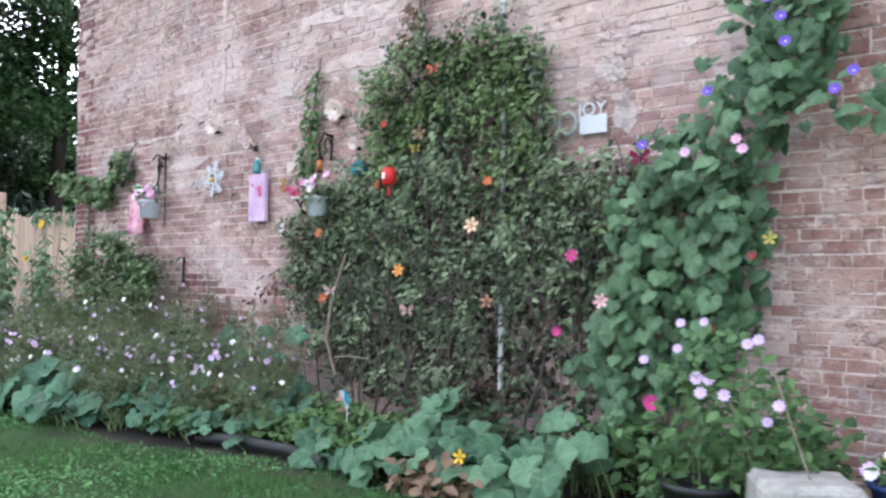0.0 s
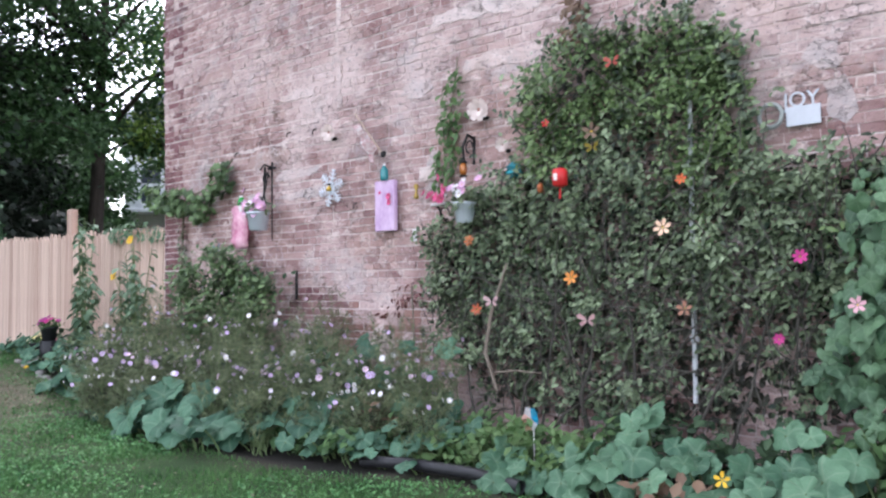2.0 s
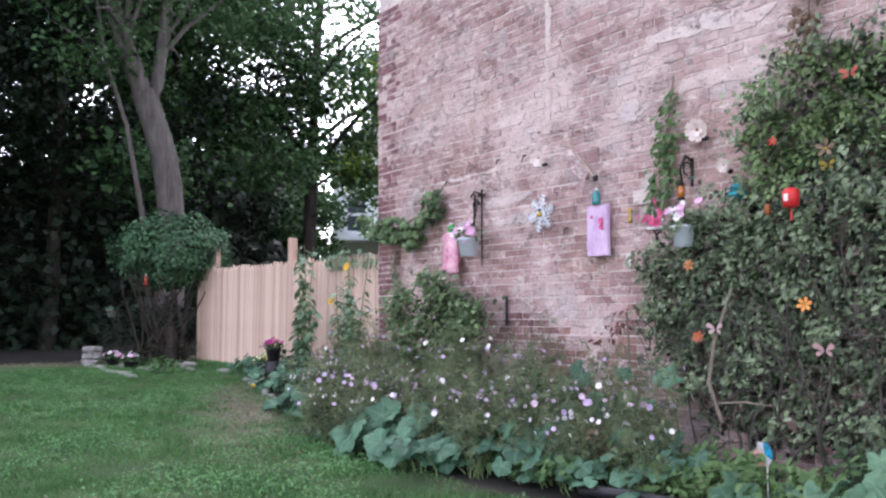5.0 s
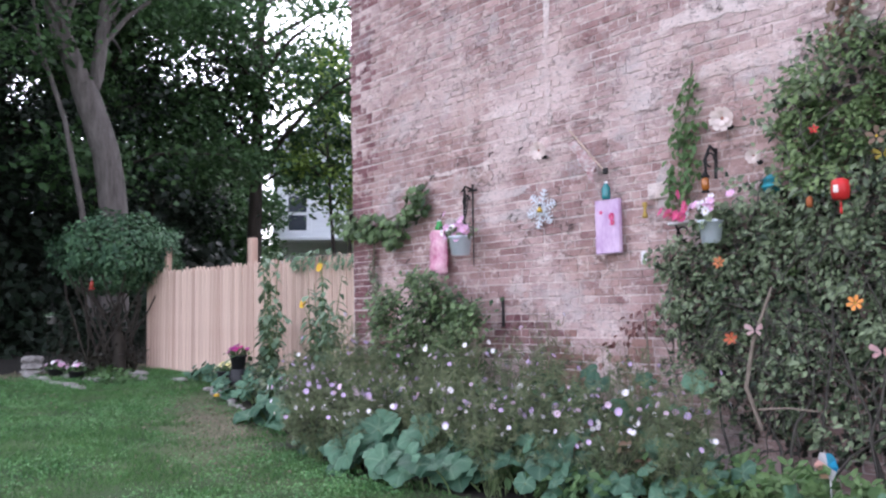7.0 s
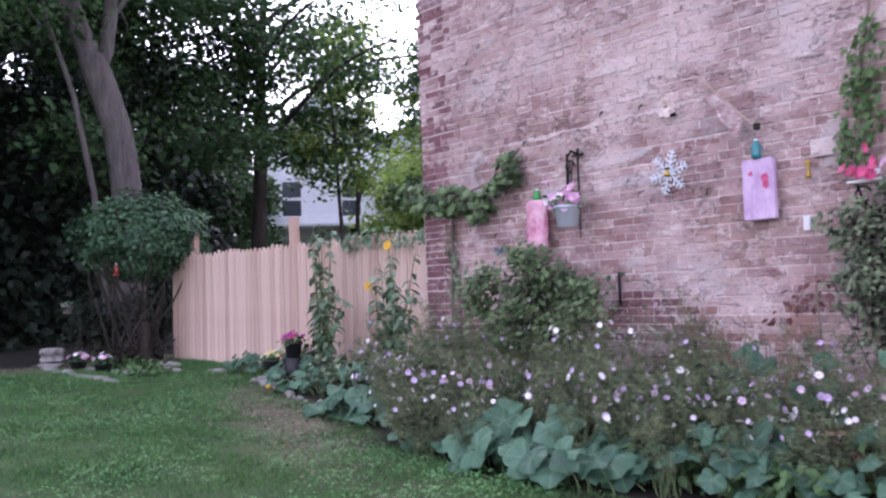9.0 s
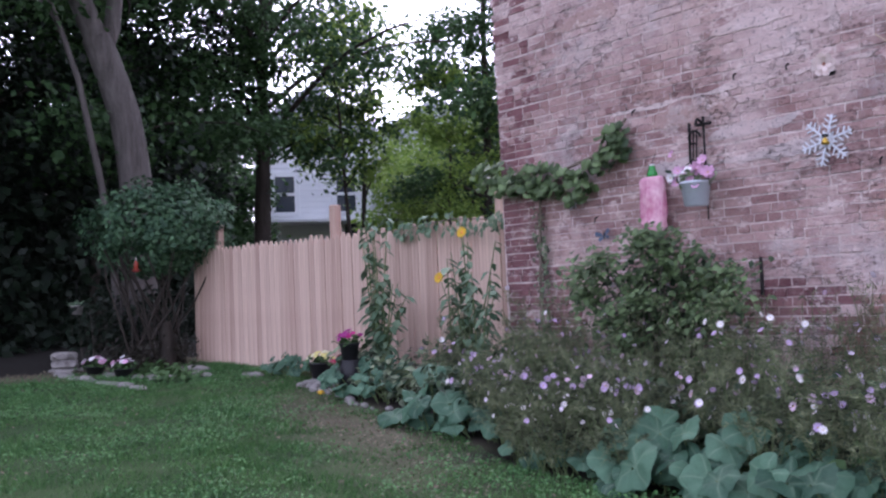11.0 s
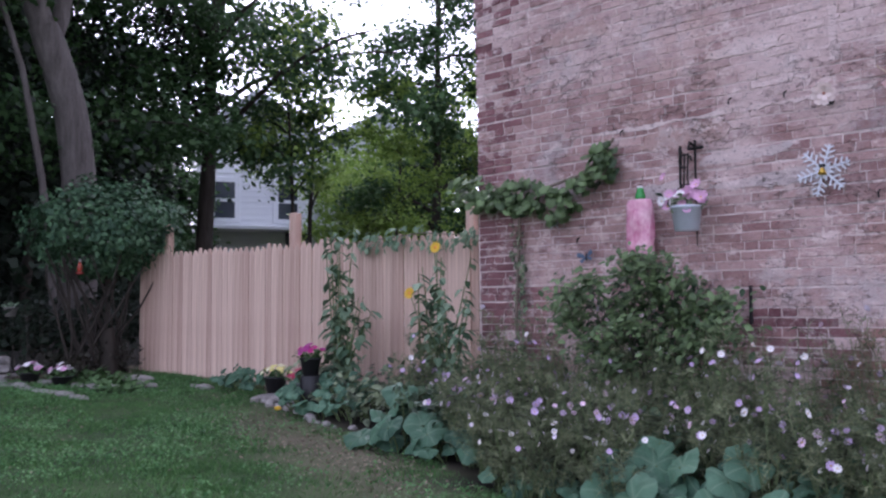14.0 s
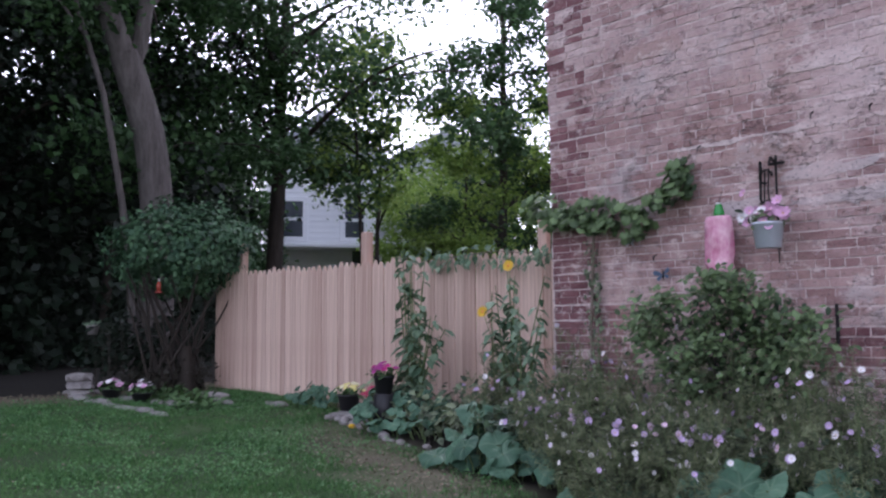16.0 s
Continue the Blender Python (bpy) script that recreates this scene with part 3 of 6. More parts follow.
plaster("plaster_patch", [(-7.285, 2.92), (-7.268, 2.92), (-7.266, 3.6), (-7.268, 4.85), (-7.285, 4.85), (-7.287, 3.7)], M_PLASTER, "filled vertical seam in the brickwork", 40)

# ---- board fence ----
F0, F1 = Vector((-16.25, 4.37, 0)), Vector((-10.46, 5.388, 0))
run = F1 - F0
fence = thing("board_fence", (0, 0, 0), "new pale wooden picket fence with pointed boards", "fence")
heading = math.atan2(run.y, run.x)
nb = 63
step = run.length / nb


def board_mesh(width, tall, seed):
    r_ = random.Random(seed)
    bm = bmesh.new()
    t = 0.018
    prof = [(-width / 2, r_.uniform(0, 0.015)), (width / 2, r_.uniform(0, 0.015)), (width / 2, tall - 0.075), (0.013, tall), (-0.013, tall), (-width / 2, tall - 0.075)]
    a = [bm.verts.new((x + r_.uniform(-0.001, 0.001), -t / 2, z)) for x, z in prof]
    b = [bm.verts.new((x, t / 2, z)) for x, z in prof]
    bm.faces.new(a)
    bm.faces.new(b[::-1])
    for i in range(6):
        bm.faces.new((a[i], b[i], b[(i + 1) % 6], a[(i + 1) % 6]))
    bmesh.ops.recalc_face_normals(bm, faces=bm.faces[:])
    me = bpy.data.meshes.new("board")
    bm.to_mesh(me)
    bm.free()
    me.materials.append(M_WOOD)
    return me


boards = [board_mesh(step - 0.005 - 0.002 * (i % 3), 1.61 + 0.010 * i, i) for i in range(6)]
fr = random.Random(2)
for i in range(nb):
    p = F0 + run * ((i + 0.5) / nb)
    g = max(ground_z(p.x, p.y) + 0.05, 0.42 if p.x < -13 else 0.3)
    low = 2.10 - 1.64 + 0.01 * math.sin(i * 0.4)
    place("board", boards[fr.randrange(6)], None, fence, "", pose(p.x, p.y - 0.012 + fr.uniform(-0.006, 0.006), low, fr.uniform(-0.12, 0.12), fr.uniform(-0.12, 0.12), math.degrees(heading) + fr.uniform(-0.4, 0.4)))
for z in (0.75, 1.75):
    mid = (F0 + F1) / 2
    part("rail", box(run.length, 0.04, 0.09, (0, 0, 0), 0.004, Matrix.Rotation(heading, 4, "Z")), M_WOOD, fence).location = (mid.x, mid.y + 0.035, z)
for u, w in ((0.065, 0.10), (0.455, 0.11), (0.875, 0.10)):
    p = F0 + run * u
    tall = 2.46 - ground_z(p.x, p.y) + 0.1
    part("post", box(w, w, tall, (0, 0, 0), 0.01, Matrix.Rotation(heading, 4, "Z")), M_WOOD, fence).location = (p.x, p.y + 0.11, 2.46 - tall / 2)

# ---- trees ----


def tree(name, at, limbs, clumps, leaf_mat, bark, leaf, label, seed, n=8, per=90, spread=0.55):
    """limbs: rows of (points, radii) from the base; clumps: centres with their size."""
    ob = thing(name, at, label, "tree")
    V, F = join_tubes(limbs, n)
    place("trunk", mesh_of("trunk", V, F, True), bark, ob)
    P, N, S = [], [], []
    for c, s in clumps:
        k = int(per * (0.6 + 0.8 * s))
        q = rng.normal(size=(k, 3)) * (s * spread, s * spread, s * spread * 0.6)
        P.append(q + np.array(c))
        N.append(rng.normal(size=(k, 3)) * 0.7 + (0, 0, 0.8))
        S.append(rng.uniform(0.6, 1.3, size=k) * leaf)
    V, F = scatter(DIAMOND_T, DIAMOND_F, np.vstack(P), np.vstack(N), np.concatenate(S))
    place("crown", mesh_of("crown", V, F), leaf_mat, ob)["kind"] = "stuff"
    return ob


def grow(height, lean, r0, seed, limbs=10, low=0.25, reach=3.0, clump=1.0, per_limb=4, droop=0.0):
    """A trunk with side limbs and clump centres along them."""
    r_ = random.Random(seed)
    trunk = [Vector((lean[0] * (i / 8) ** 1.5 + r_.uniform(-0.06, 0.06), lean[1] * (i / 8) ** 1.5 + r_.uniform(-0.06, 0.06), height * i / 8 - 0.15)) for i in range(9)]
    L = [(trunk, [r0 * (1.15 if i == 0 else 1) * (1 - 0.8 * i / 8) for i in range(9)])]
    C = []
    for k in range(limbs):
        u = low + (1 - low) * (k + r_.random() * 0.6) / limbs
        i = min(int(u * 8), 7)
        a = trunk[i].lerp(trunk[i + 1], u * 8 - i)
        ang = k * 2.4 + r_.uniform(-0.4, 0.4)
        ln = reach * (1.15 - 0.6 * u) * r_.uniform(0.7, 1.15)
        b = a + Vector((math.cos(ang) * ln, math.sin(ang) * ln, ln * r_.uniform(0.1, 0.6)))
        pts = bend(a, b, (0, 0, 0.12 * ln), 5, 0.05)
        L.append((pts, [r0 * 0.36 * (1 - u * 0.5) * (1 - 0.85 * j / 5) + 0.006 for j in range(6)]))
        for j in range(per_limb):
            c = pts[min(2 + j, 5)] + Vector([r_.gauss(0, 0.35 * clump) for _ in range(3)]) - Vector((0, 0, droop * r_.random()))
            C.append((tuple(c), clump * r_.uniform(0.6, 1.2)))
    C.append((tuple(trunk[-1]), clump))
    return L, C


def to_local(rows, at):
    return [([Vector(p) - Vector(at) for p in pts], rad) for pts, rad in rows]

# forked maple behind the lilac
base = (-18.7, 4.5, ground_z(-18.7, 4.5))
fork = [(-18.8, 4.55, 0.3), (-18.85, 4.64, 2.0), (-18.9, 4.63, 3.4), (-18.9, 4.56, 4.0), (-18.9, 4.47, 4.5), (-18.9, 4.31, 5.0), (-18.9, 4.14, 5.46), (-18.9, 4.02, 5.75)]
left_limb = [(-18.9, 4.08, 5.60), (-18.9, 3.93, 5.95), (-18.9, 3.66, 6.6), (-19.1, 3.35, 7.7), (-19.6, 3.3, 9.2), (-19.7, 2.9, 11.7)]
right_limb = [(-18.9, 4.12, 5.5), (-18.9, 4.28, 5.9), (-18.9, 4.37, 6.6), (-19.0, 4.50, 7.8), (-19.1, 4.8, 9.7), (-19.0, 5.3, 11.7)]
limbs = to_local([(fork, [0.33, 0.28, 0.265, 0.26, 0.255, 0.25, 0.245, 0.23]), (left_limb, [0.20, 0.19, 0.175, 0.155, 0.13, 0.06]), (right_limb, [0.14, 0.135, 0.12, 0.11, 0.09, 0.05])], base)
tr = random.Random(11)
cl = []
for k in range(44):
    a, r = tr.uniform(0, 6.28), tr.uniform(0.5, 4.2)
    cl.append(((math.cos(a) * r - 0.5, math.sin(a) * r - 0.6, tr.uniform(7.2, 11.5)), tr.uniform(0.8, 1.5)))
for k in range(10):
    b = Vector((tr.uniform(-2.5, 1.5), tr.uniform(-3.0, 2.2), tr.uniform(6.2, 8.2)))
    limbs.append((bend(limbs[1][0][2] if b.y < 0 else limbs[2][0][2], b, (0, 0, 0.3), 5, 0.05), [0.05, 0.045, 0.04, 0.03, 0.02, 0.01]))
tree("maple_tree", base, limbs, cl, M_TREE, M_BARK, 0.14, "tall grey-barked maple with a forked trunk", 1, 12, 130)

# thin leaning trunk beside it
b2 = (-18.6, 4.12, ground_z(-18.6, 4.12))
sap = [(-18.6, 4.2, 0.3), (-18.7, 4.15, 2.2), (-18.9, 4.05, 3.4), (-18.9, 3.88, 4.25), (-18.9, 3.73, 5.0), (-18.9, 3.49, 5.72), (-18.9, 3.28, 6.3), (-19.2, 3.0, 8.6)]
tree("sapling", b2, to_local([(sap, [0.065, 0.06, 0.056, 0.052, 0.048, 0.042, 0.036, 0.02]), ([(-18.9, 3.42, 5.9), (-19.2, 2.9, 6.7), (-19.2, 2.3, 7.0)], [0.03, 0.02, 0.01])], b2),
     [((tr.uniform(-0.6, 0.6), tr.uniform(-2.2, 0.3), tr.uniform(5.0, 9)), tr.uniform(0.6, 1.0)) for _ in range(14)], M_TREE, M_BARK, 0.15, "slender pale sapling leaning beside the maple", 2, 7, 80)


def wood_tree(at, height, r0, seed, mat_, bark, label, name="tree", **k):
    leaf, per, spread = k.pop("leaf", 0.24), k.pop("per", 110), k.pop("spread", 0.42)
    L, C = grow(height, k.pop("lean", (0.3, 0.2)), r0, seed, **k)
    at = (at[0], at[1], ground_z(*at))
    return tree(name, at, L, C, mat_, bark, leaf, label, seed, 8, per, spread)


L, C = grow(13.0, (0.2, 0.5), 0.27, 21, limbs=22, low=0.36, reach=5.6, clump=1.15, per_limb=4, droop=2.2)
bough = random.Random(19)
for bx, by, bz in ((0.8, -1.3, 5.6), (0.8, 0.0, 7.2), (0.7, 0.4, 6.0), (0.7, 1.6, 5.6), (0.6, 2.6, 5.4), (0.6, 3.0, 6.5)):
    a = Vector((0.05, 0.1, bz - 0.9))
    b = Vector((bx, by, bz))
    L.append((bend(a, b, (0, 0, 0.25), 5, 0.04), [0.05, 0.045, 0.035, 0.025, 0.018, 0.01]))
    for k in range(4):
        C.append((tuple(a.lerp(b, bough.uniform(0.45, 1.1)) + Vector((bough.gauss(0, 0.3), bough.gauss(0, 0.45), bough.gauss(-0.15, 0.18)))), bough.uniform(0.5, 0.95)))
tree("tree", (-25.2, 10.55, ground_z(-25.2, 10.55)), L, C, M_TREE, M_DARKBARK, 0.18, "tall dark-barked tree with spreading limbs", 21, 8, 125, 0.44)
wood_tree((-22.8, 16.75), 12.5, 0.17, 22, M_TREE, M_DARKBARK, "straight slim tree with open foliage", lean=(0, 0.0), limbs=20, low=0.2, reach=2.6, clump=0.8, per_limb=4, per=170, leaf=0.16)
wood_tree((-24.5, 13.4), 8.8, 0.09, 23, M_TREELIGHT, M_DARKBARK, "young tree with light green leaves", limbs=11, low=0.4, reach=2.4, clump=0.7, per_limb=3, per=80, leaf=0.14, lean=(0, 0.4))
wood_tree((-24.0, 12.7), 8.2, 0.08, 24, M_TREELIGHT, M_DARKBARK, "young tree with light green leaves", limbs=10, low=0.45, reach=2.2, clump=0.7, per_limb=3, per=80, leaf=0.14, lean=(0, -0.6))
wood_tree((-23.0, 15.2), 7.0, 0.06, 25, M_TREELIGHT, M_DARKBARK, "slim young tree behind the fence", limbs=10, low=0.3, reach=1.9, clump=0.7, per_limb=3, per=120, leaf=0.14)
wood_tree((-21.5, 18.6), 8.5, 0.1, 26, M_TREELIGHT, M_DARKBARK, "young tree with light green leaves", limbs=16, low=0.2, reach=2.4, clump=0.9, per_limb=4, per=170, leaf=0.15)
wood_tree((-20.4, 19.8), 10.0, 0.12, 27, M_TREE, M_DARKBARK, "slim tree beside the building", limbs=17, low=0.15, reach=2.1, clump=0.9, per_limb=4, per=190, leaf=0.15)
wr = random.Random(31)
WOODS = [(-23.5, 5.6), (-23.5, 3.2), (-22.5, 0.6), (-24.0, -2.4), (-28.0, 5.5), (-28.0, 1.2), (-25.5, -5.5), (-21.0, -4.2), (-27.5, 8.4)]
for i, (x, y) in enumerate(WOODS):
    wood_tree((x, y), wr.uniform(10.5, 13.5), wr.uniform(0.12, 0.22), 40 + i, M_TREESHADE if i % 3 else M_TREE, M_DARKBARK, "leafy tree at the shaded edge of the woods",
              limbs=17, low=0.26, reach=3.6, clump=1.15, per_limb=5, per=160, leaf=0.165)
for i, (x, y, h) in enumerate([(-32, 21.6, 7.0), (-28, 21.8, 7.2), (-33, 25.5, 7.6), (-29.5, 19.6, 5.6), (-33, 24.0, 7.2)]):
    wood_tree((x, y), h, 0.12, 60 + i, M_TREELIGHT if i != 2 else M_TREE, M_DARKBARK, "distant leafy tree behind the fence", limbs=14, low=0.12, reach=2.5, clump=1.0, per_limb=4, per=85, leaf=0.2)

for i, (x, y, h) in enumerate([(-37.5, 15.0, 7.4), (-35.8, 12.6, 7.8), (-38.5, 13.4, 8.2), (-34.5, 14.0, 5.0)]):
    wood_tree((x, y), h, 0.12, 80 + i, M_TREE, M_DARKBARK, "dense leafy tree beside the white house", limbs=20, low=0.03, reach=2.1, clump=1.0, per_limb=4, per=130, leaf=0.22)

# undergrowth of the woods, its shade coloured into the leaves
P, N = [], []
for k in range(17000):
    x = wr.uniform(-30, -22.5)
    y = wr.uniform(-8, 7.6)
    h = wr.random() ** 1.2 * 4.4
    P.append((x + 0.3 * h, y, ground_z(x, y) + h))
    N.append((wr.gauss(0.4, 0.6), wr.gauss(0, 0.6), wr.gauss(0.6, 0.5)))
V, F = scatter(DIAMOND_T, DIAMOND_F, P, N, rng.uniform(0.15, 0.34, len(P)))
tagged(place("undergrowth", mesh_of("undergrowth", V, F), M_TREESHADE), "dark shaded undergrowth beneath the trees", "bushes", kind="stuff")

# added leaf screen; its near-black colour gives the shade deep in the woods
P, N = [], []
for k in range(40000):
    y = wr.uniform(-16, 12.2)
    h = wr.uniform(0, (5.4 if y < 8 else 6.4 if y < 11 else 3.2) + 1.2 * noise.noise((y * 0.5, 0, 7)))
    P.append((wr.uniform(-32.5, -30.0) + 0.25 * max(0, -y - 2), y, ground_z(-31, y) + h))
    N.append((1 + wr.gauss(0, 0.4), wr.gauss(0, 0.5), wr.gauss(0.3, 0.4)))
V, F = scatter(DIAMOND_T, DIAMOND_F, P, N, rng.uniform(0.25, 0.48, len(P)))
tagged(place("thicket", mesh_of("thicket", V, F), M_TREESHADE), "dense thicket closing the woods behind, shade put into its colour", "bushes", kind="stuff")

# white house behind the trees
house = thing("house", (-39.5, 20.9, -0.5), "white clapboard house behind the trees", "house")
house.rotation_euler = (0, 0, radians(62))


def siding(name, sx, sy, sz, at, mat_):
    return part(name, box(sx, sy, sz, (at[0], at[1], at[2] + sz / 2), 0.02), mat_, house)


siding("wall", 4.8, 7.0, 9.2, (0.4, 0, 0), M_SIDING)
siding("wall", 6.6, 6.0, 9.0, (6.1, 1.1, 0), M_GREYSIDING)
bm = bmesh.new()
for x0, x1, y0, y1, z in ((-2.3, 3.1, -3.8, 3.8, 9.2), (2.6, 9.8, -2.2, 4.4, 9.0)):
    a = [bm.verts.new(p) for p in ((x0, y0, z), (x1, y0, z), (x1, y1, z), (x0, y1, z), ((x0 + x1) / 2, y0, z + 2), ((x0 + x1) / 2, y1, z + 2))]
    for q in ((0, 1, 4), (1, 2, 5, 4), (2, 3, 5), (3, 0, 4, 5), (3, 2, 1, 0)):
        bm.faces.new([a[i] for i in q])
part("roof", bm, material("pale_shingles", (0.34, 0.36, 0.39), (0.5, 0.52, 0.55), scale=2, bump=0.3), house)
for row in range(36):
    part("clapboard", box(4.82, 0.03, 0.10, (0.4, -3.51, 0.4 + 0.24 * row), 0.004), M_SIDING, house)
for x, y, z in ((-0.9, -3.53, 1.6), (0.6, -3.53, 1.6), (-0.9, -3.53, 5.6), (1.7, -3.53, 5.6), (4.6, -1.93, 5.4), (5.9, -1.93, 5.4), (7.8, -1.93, 5.4), (4.6, -1.93, 1.6), (7.8, -1.93, 1.6)):
    w = part("window", box(1.25, 0.08, 1.9, (0, 0, 0.85), 0.01), M_SIDING, house)
    w.location = (x, y, z)
    for s_ in (0.42, 1.24):
        part("pane", box(0.80, 0.03, 0.68, (0, -0.045, s_), 0.005), M_PANE, w)
part("door", box(1.0, 0.06, 2.1, (2.1, -3.53, 4.2), 0.01), M_PANE, house, "dark porch opening")
part("porch_roof", box(5.0, 1.3, 0.16, (0.4, -4.1, 5.2), 0.02), M_SIDING, house)

# ---- lilac bush by the fence ----
lil = thing("lilac_bush", (-16.4, 3.8, ground_z(-16.4, 3.8)), "round green lilac bush on bare stems", "bush")
V, F = join_tubes([(bend((tr.uniform(-0.25, 0.25), tr.uniform(-0.45, 0.45), -0.05), (tr.uniform(-0.7, 0.7), tr.uniform(-0.85, 0.85), tr.uniform(1.3, 1.9)), (0, tr.uniform(-0.1, 0.1), 0), 5, 0.03), [0.02, 0.018, 0.016, 0.014, 0.012, 0.01]) for _ in range(26)] +
                  [([(0.3, 0.05, -0.05), (0.3, 0.06, 0.35), (0.28, 0.02, 0.6)], [0.13, 0.11, 0.10])], 6)
place("stem", mesh_of("stem", V, F, True), M_DARKBARK, lil)
P, N = [], []
while len(P) < 6500:
    q = np.array([tr.gauss(0, 1) for _ in range(3)])
    q /= np.linalg.norm(q)
    r = tr.uniform(0.55, 1.0) ** 0.5 * (1 + 0.30 * noise.noise(q * 2.2))
    p = q * r * (0.9, 1.0, 0.66) + (0, 0.15, 1.88)
    if p[2] < 1.12 + 0.3 * noise.noise((p[1] * 3, 0, 1)):
        continue
    P.append(p)
    N.append(q + (0, 0, 0.5) + rng.normal(size=3) * 0.5)
V, F = scatter(OVAL_T, OVAL_F, P, N, rng.uniform(0.055, 0.10, len(P)))
place("crown", mesh_of("crown", V, F), M_LILAC, lil)["kind"] = "stuff"

# ---- climbing vine on the wall ----
VINE = [(-5.95, 1.8), (-6.0, 1.48), (-5.88, 1.22), (-5.82, 0.82), (-5.5, 0.5), (-4.76, 0.35), (-3.67, 0.4), (-2.75, 0.5), (-2.6, 1.9), (-3.1, 2.02), (-3.45, 2.02), (-3.36, 2.15),
        (-3.38, 2.35), (-3.45, 2.57), (-3.42, 2.79), (-3.66, 2.78), (-3.75, 2.97), (-3.99, 2.95), (-4.42, 3.0), (-4.7, 2.93), (-4.92, 2.74), (-5.1, 2.57), (-5.07, 2.18), (-5.25, 2.0), (-5.45, 1.88)]
vine = thing("climbing_vine", (-4.4, 4.5, 0.1), "dense dark green climbing vine covering the brick wall", "vine")
leaves = {"low": ([], [], []), "top": ([], [], [])}
for x, z in fill(VINE, 2500, 0.22):
    thin = 0.42 + 0.58 * min(max((z - 0.70) / 0.6, 0), 1)
    thin *= 0.5 if x > -3.65 and z < 1.15 else 1.0
    thin *= 1 - 0.50 * math.exp(-((x + 4.15) / 0.40) ** 2 - ((z - 1.55) / 0.45) ** 2)
    if abs(x + 3.75) < 0.10 and z < 1.15:
        continue
    if random.random() > thin or noise.noise((x * 3.4, z * 3.4, 14)) > 0.36 + 0.3 * random.random():
        continue
    depth = 0.05 + 0.16 * (0.5 + noise.noise((x * 1.8, z * 1.8, 4))) + 0.30 * max(0, noise.noise((x * 4.2, z * 4.2, 8)))
    mid = Vector((x, WALL_Y - 0.03 - depth * random.uniform(0.45, 1.0), z))
    turn = Vector((random.gauss(0, 0.6), -0.9, 0.75 + random.gauss(0, 0.6)))
    run_ = Vector((random.gauss(0, 0.6), 0, random.gauss(-0.2, 0.5)))
    P, N, S = leaves["top" if z > 2.3 + 0.9 * noise.noise((x * 1.5, z * 1.5, 3)) + random.gauss(0, 0.3) else "low"]
    for q in range(random.randint(7, 12)):
        c = mid + run_ * random.uniform(-0.09, 0.09) + Vector((random.gauss(0, 0.030), random.gauss(0, 0.022), random.gauss(0, 0.030)))
        P.append((c.x + 4.4, min(c.y, WALL_Y - 0.015) - 4.5, c.z - 0.1))
        N.append(turn + Vector((random.gauss(0, 0.35), random.gauss(0, 0.2), random.gauss(0, 0.35))))
        S.append(random.uniform(0.028, 0.070))
for (P, N, S), m_, lb in ((leaves["low"], M_IVY, ""), (leaves["top"], M_VINETOP, "fresher green leaves near the top")):
    V, F = scatter([(x * 0.85, y, z) for x, y, z in OVAL_T], OVAL_F, P, N, np.array(S), np.tile((0, -0.5, -0.2), (len(P), 1)))
    place("foliage", mesh_of("foliage", V, F), m_, vine, lb)["kind"] = "stuff"
stems = []
for x0, x1, z1 in ((-5.1, -4.7, 1.5), (-5.05, -5.5, 1.4), (-4.9, -4.75, 2.2), (-4.5, -4.1, 2.0), (-4.45, -4.9, 1.6), (-4.0, -4.2, 2.4), (-3.9, -3.3, 1.7), (-3.5, -3.1, 1.6), (-5.4, -5.7, 1.2), (-5.0, -4.2, 0.9), (-4.3, -3.6, 1.2)):
    stems.append((bend((x0 + 4.4, -0.05, 0.0), (x1 + 4.4, 0.02, z1 * 0.8), (random.uniform(-0.15, 0.15), -0.06, 0), 7, 0.03), [0.013 - 0.0012 * j for j in range(8)]))
for k in range(520):
    x, z = random.choice(fill(VINE, 3))
    if z < 1.5 or random.random() < 0.3:
        a = Vector((x + 4.4, -0.05 - random.random() * 0.1, z - 0.1))
        stems.append((bend(a, a + Vector((random.gauss(0, 0.2), random.uniform(-0.06, 0.06), random.gauss(0.12, 0.2))), (0, 0, 0.02), 4, 0.015), [0.0045, 0.0045, 0.004, 0.003, 0.002]))
V, F = join_tubes(stems, 5)
place("stem", mesh_of("stem", V, F, True), M_VINESTEM, vine, "bare brown woody stems")
V, F = join_tubes([([(-0.72, -0.22, 0.45), (-0.8, -0.25, 0.72), (-0.74, -0.25, 1.0), (-0.6, -0.24, 1.35)], [0.014, 0.015, 0.013, 0.008]), ([(-0.74, -0.22, 0.58), (-0.5, -0.27, 0.61), (-0.3, -0.25, 0.6)], [0.008, 0.007, 0.004])], 6)
place("stem", mesh_of("stem", V, F, True), M_TWIG, vine, "pale bent bare branch")


P, N, T = [], [], []
for k in range(150):
    j = random.randrange(len(VINE))
    (xa, za), (xb, zb) = VINE[j], VINE[j - 1]
    u = random.random()
    x, z = xa + (xb - xa) * u, za + (zb - za) * u
    if z < 1.0:
        continue
    d = Vector((x + 4.4, 0, z - 1.7)).normalized() * 0.7 + Vector((random.gauss(0, 0.5), 0, random.gauss(0.2, 0.5)))
    for q in range(random.randint(4, 11)):
        P.append((x + 4.4 + d.x * 0.02 * q, -0.02 - 0.004 * q + random.gauss(0.03, 0.02), z - 0.1 + d.z * 0.02 * q))
        N.append((random.gauss(0, 0.4), -1, random.gauss(0.5, 0.4)))
V, F = scatter(OVAL_T, OVAL_F, P, N, rng.uniform(0.035, 0.07, len(P)))
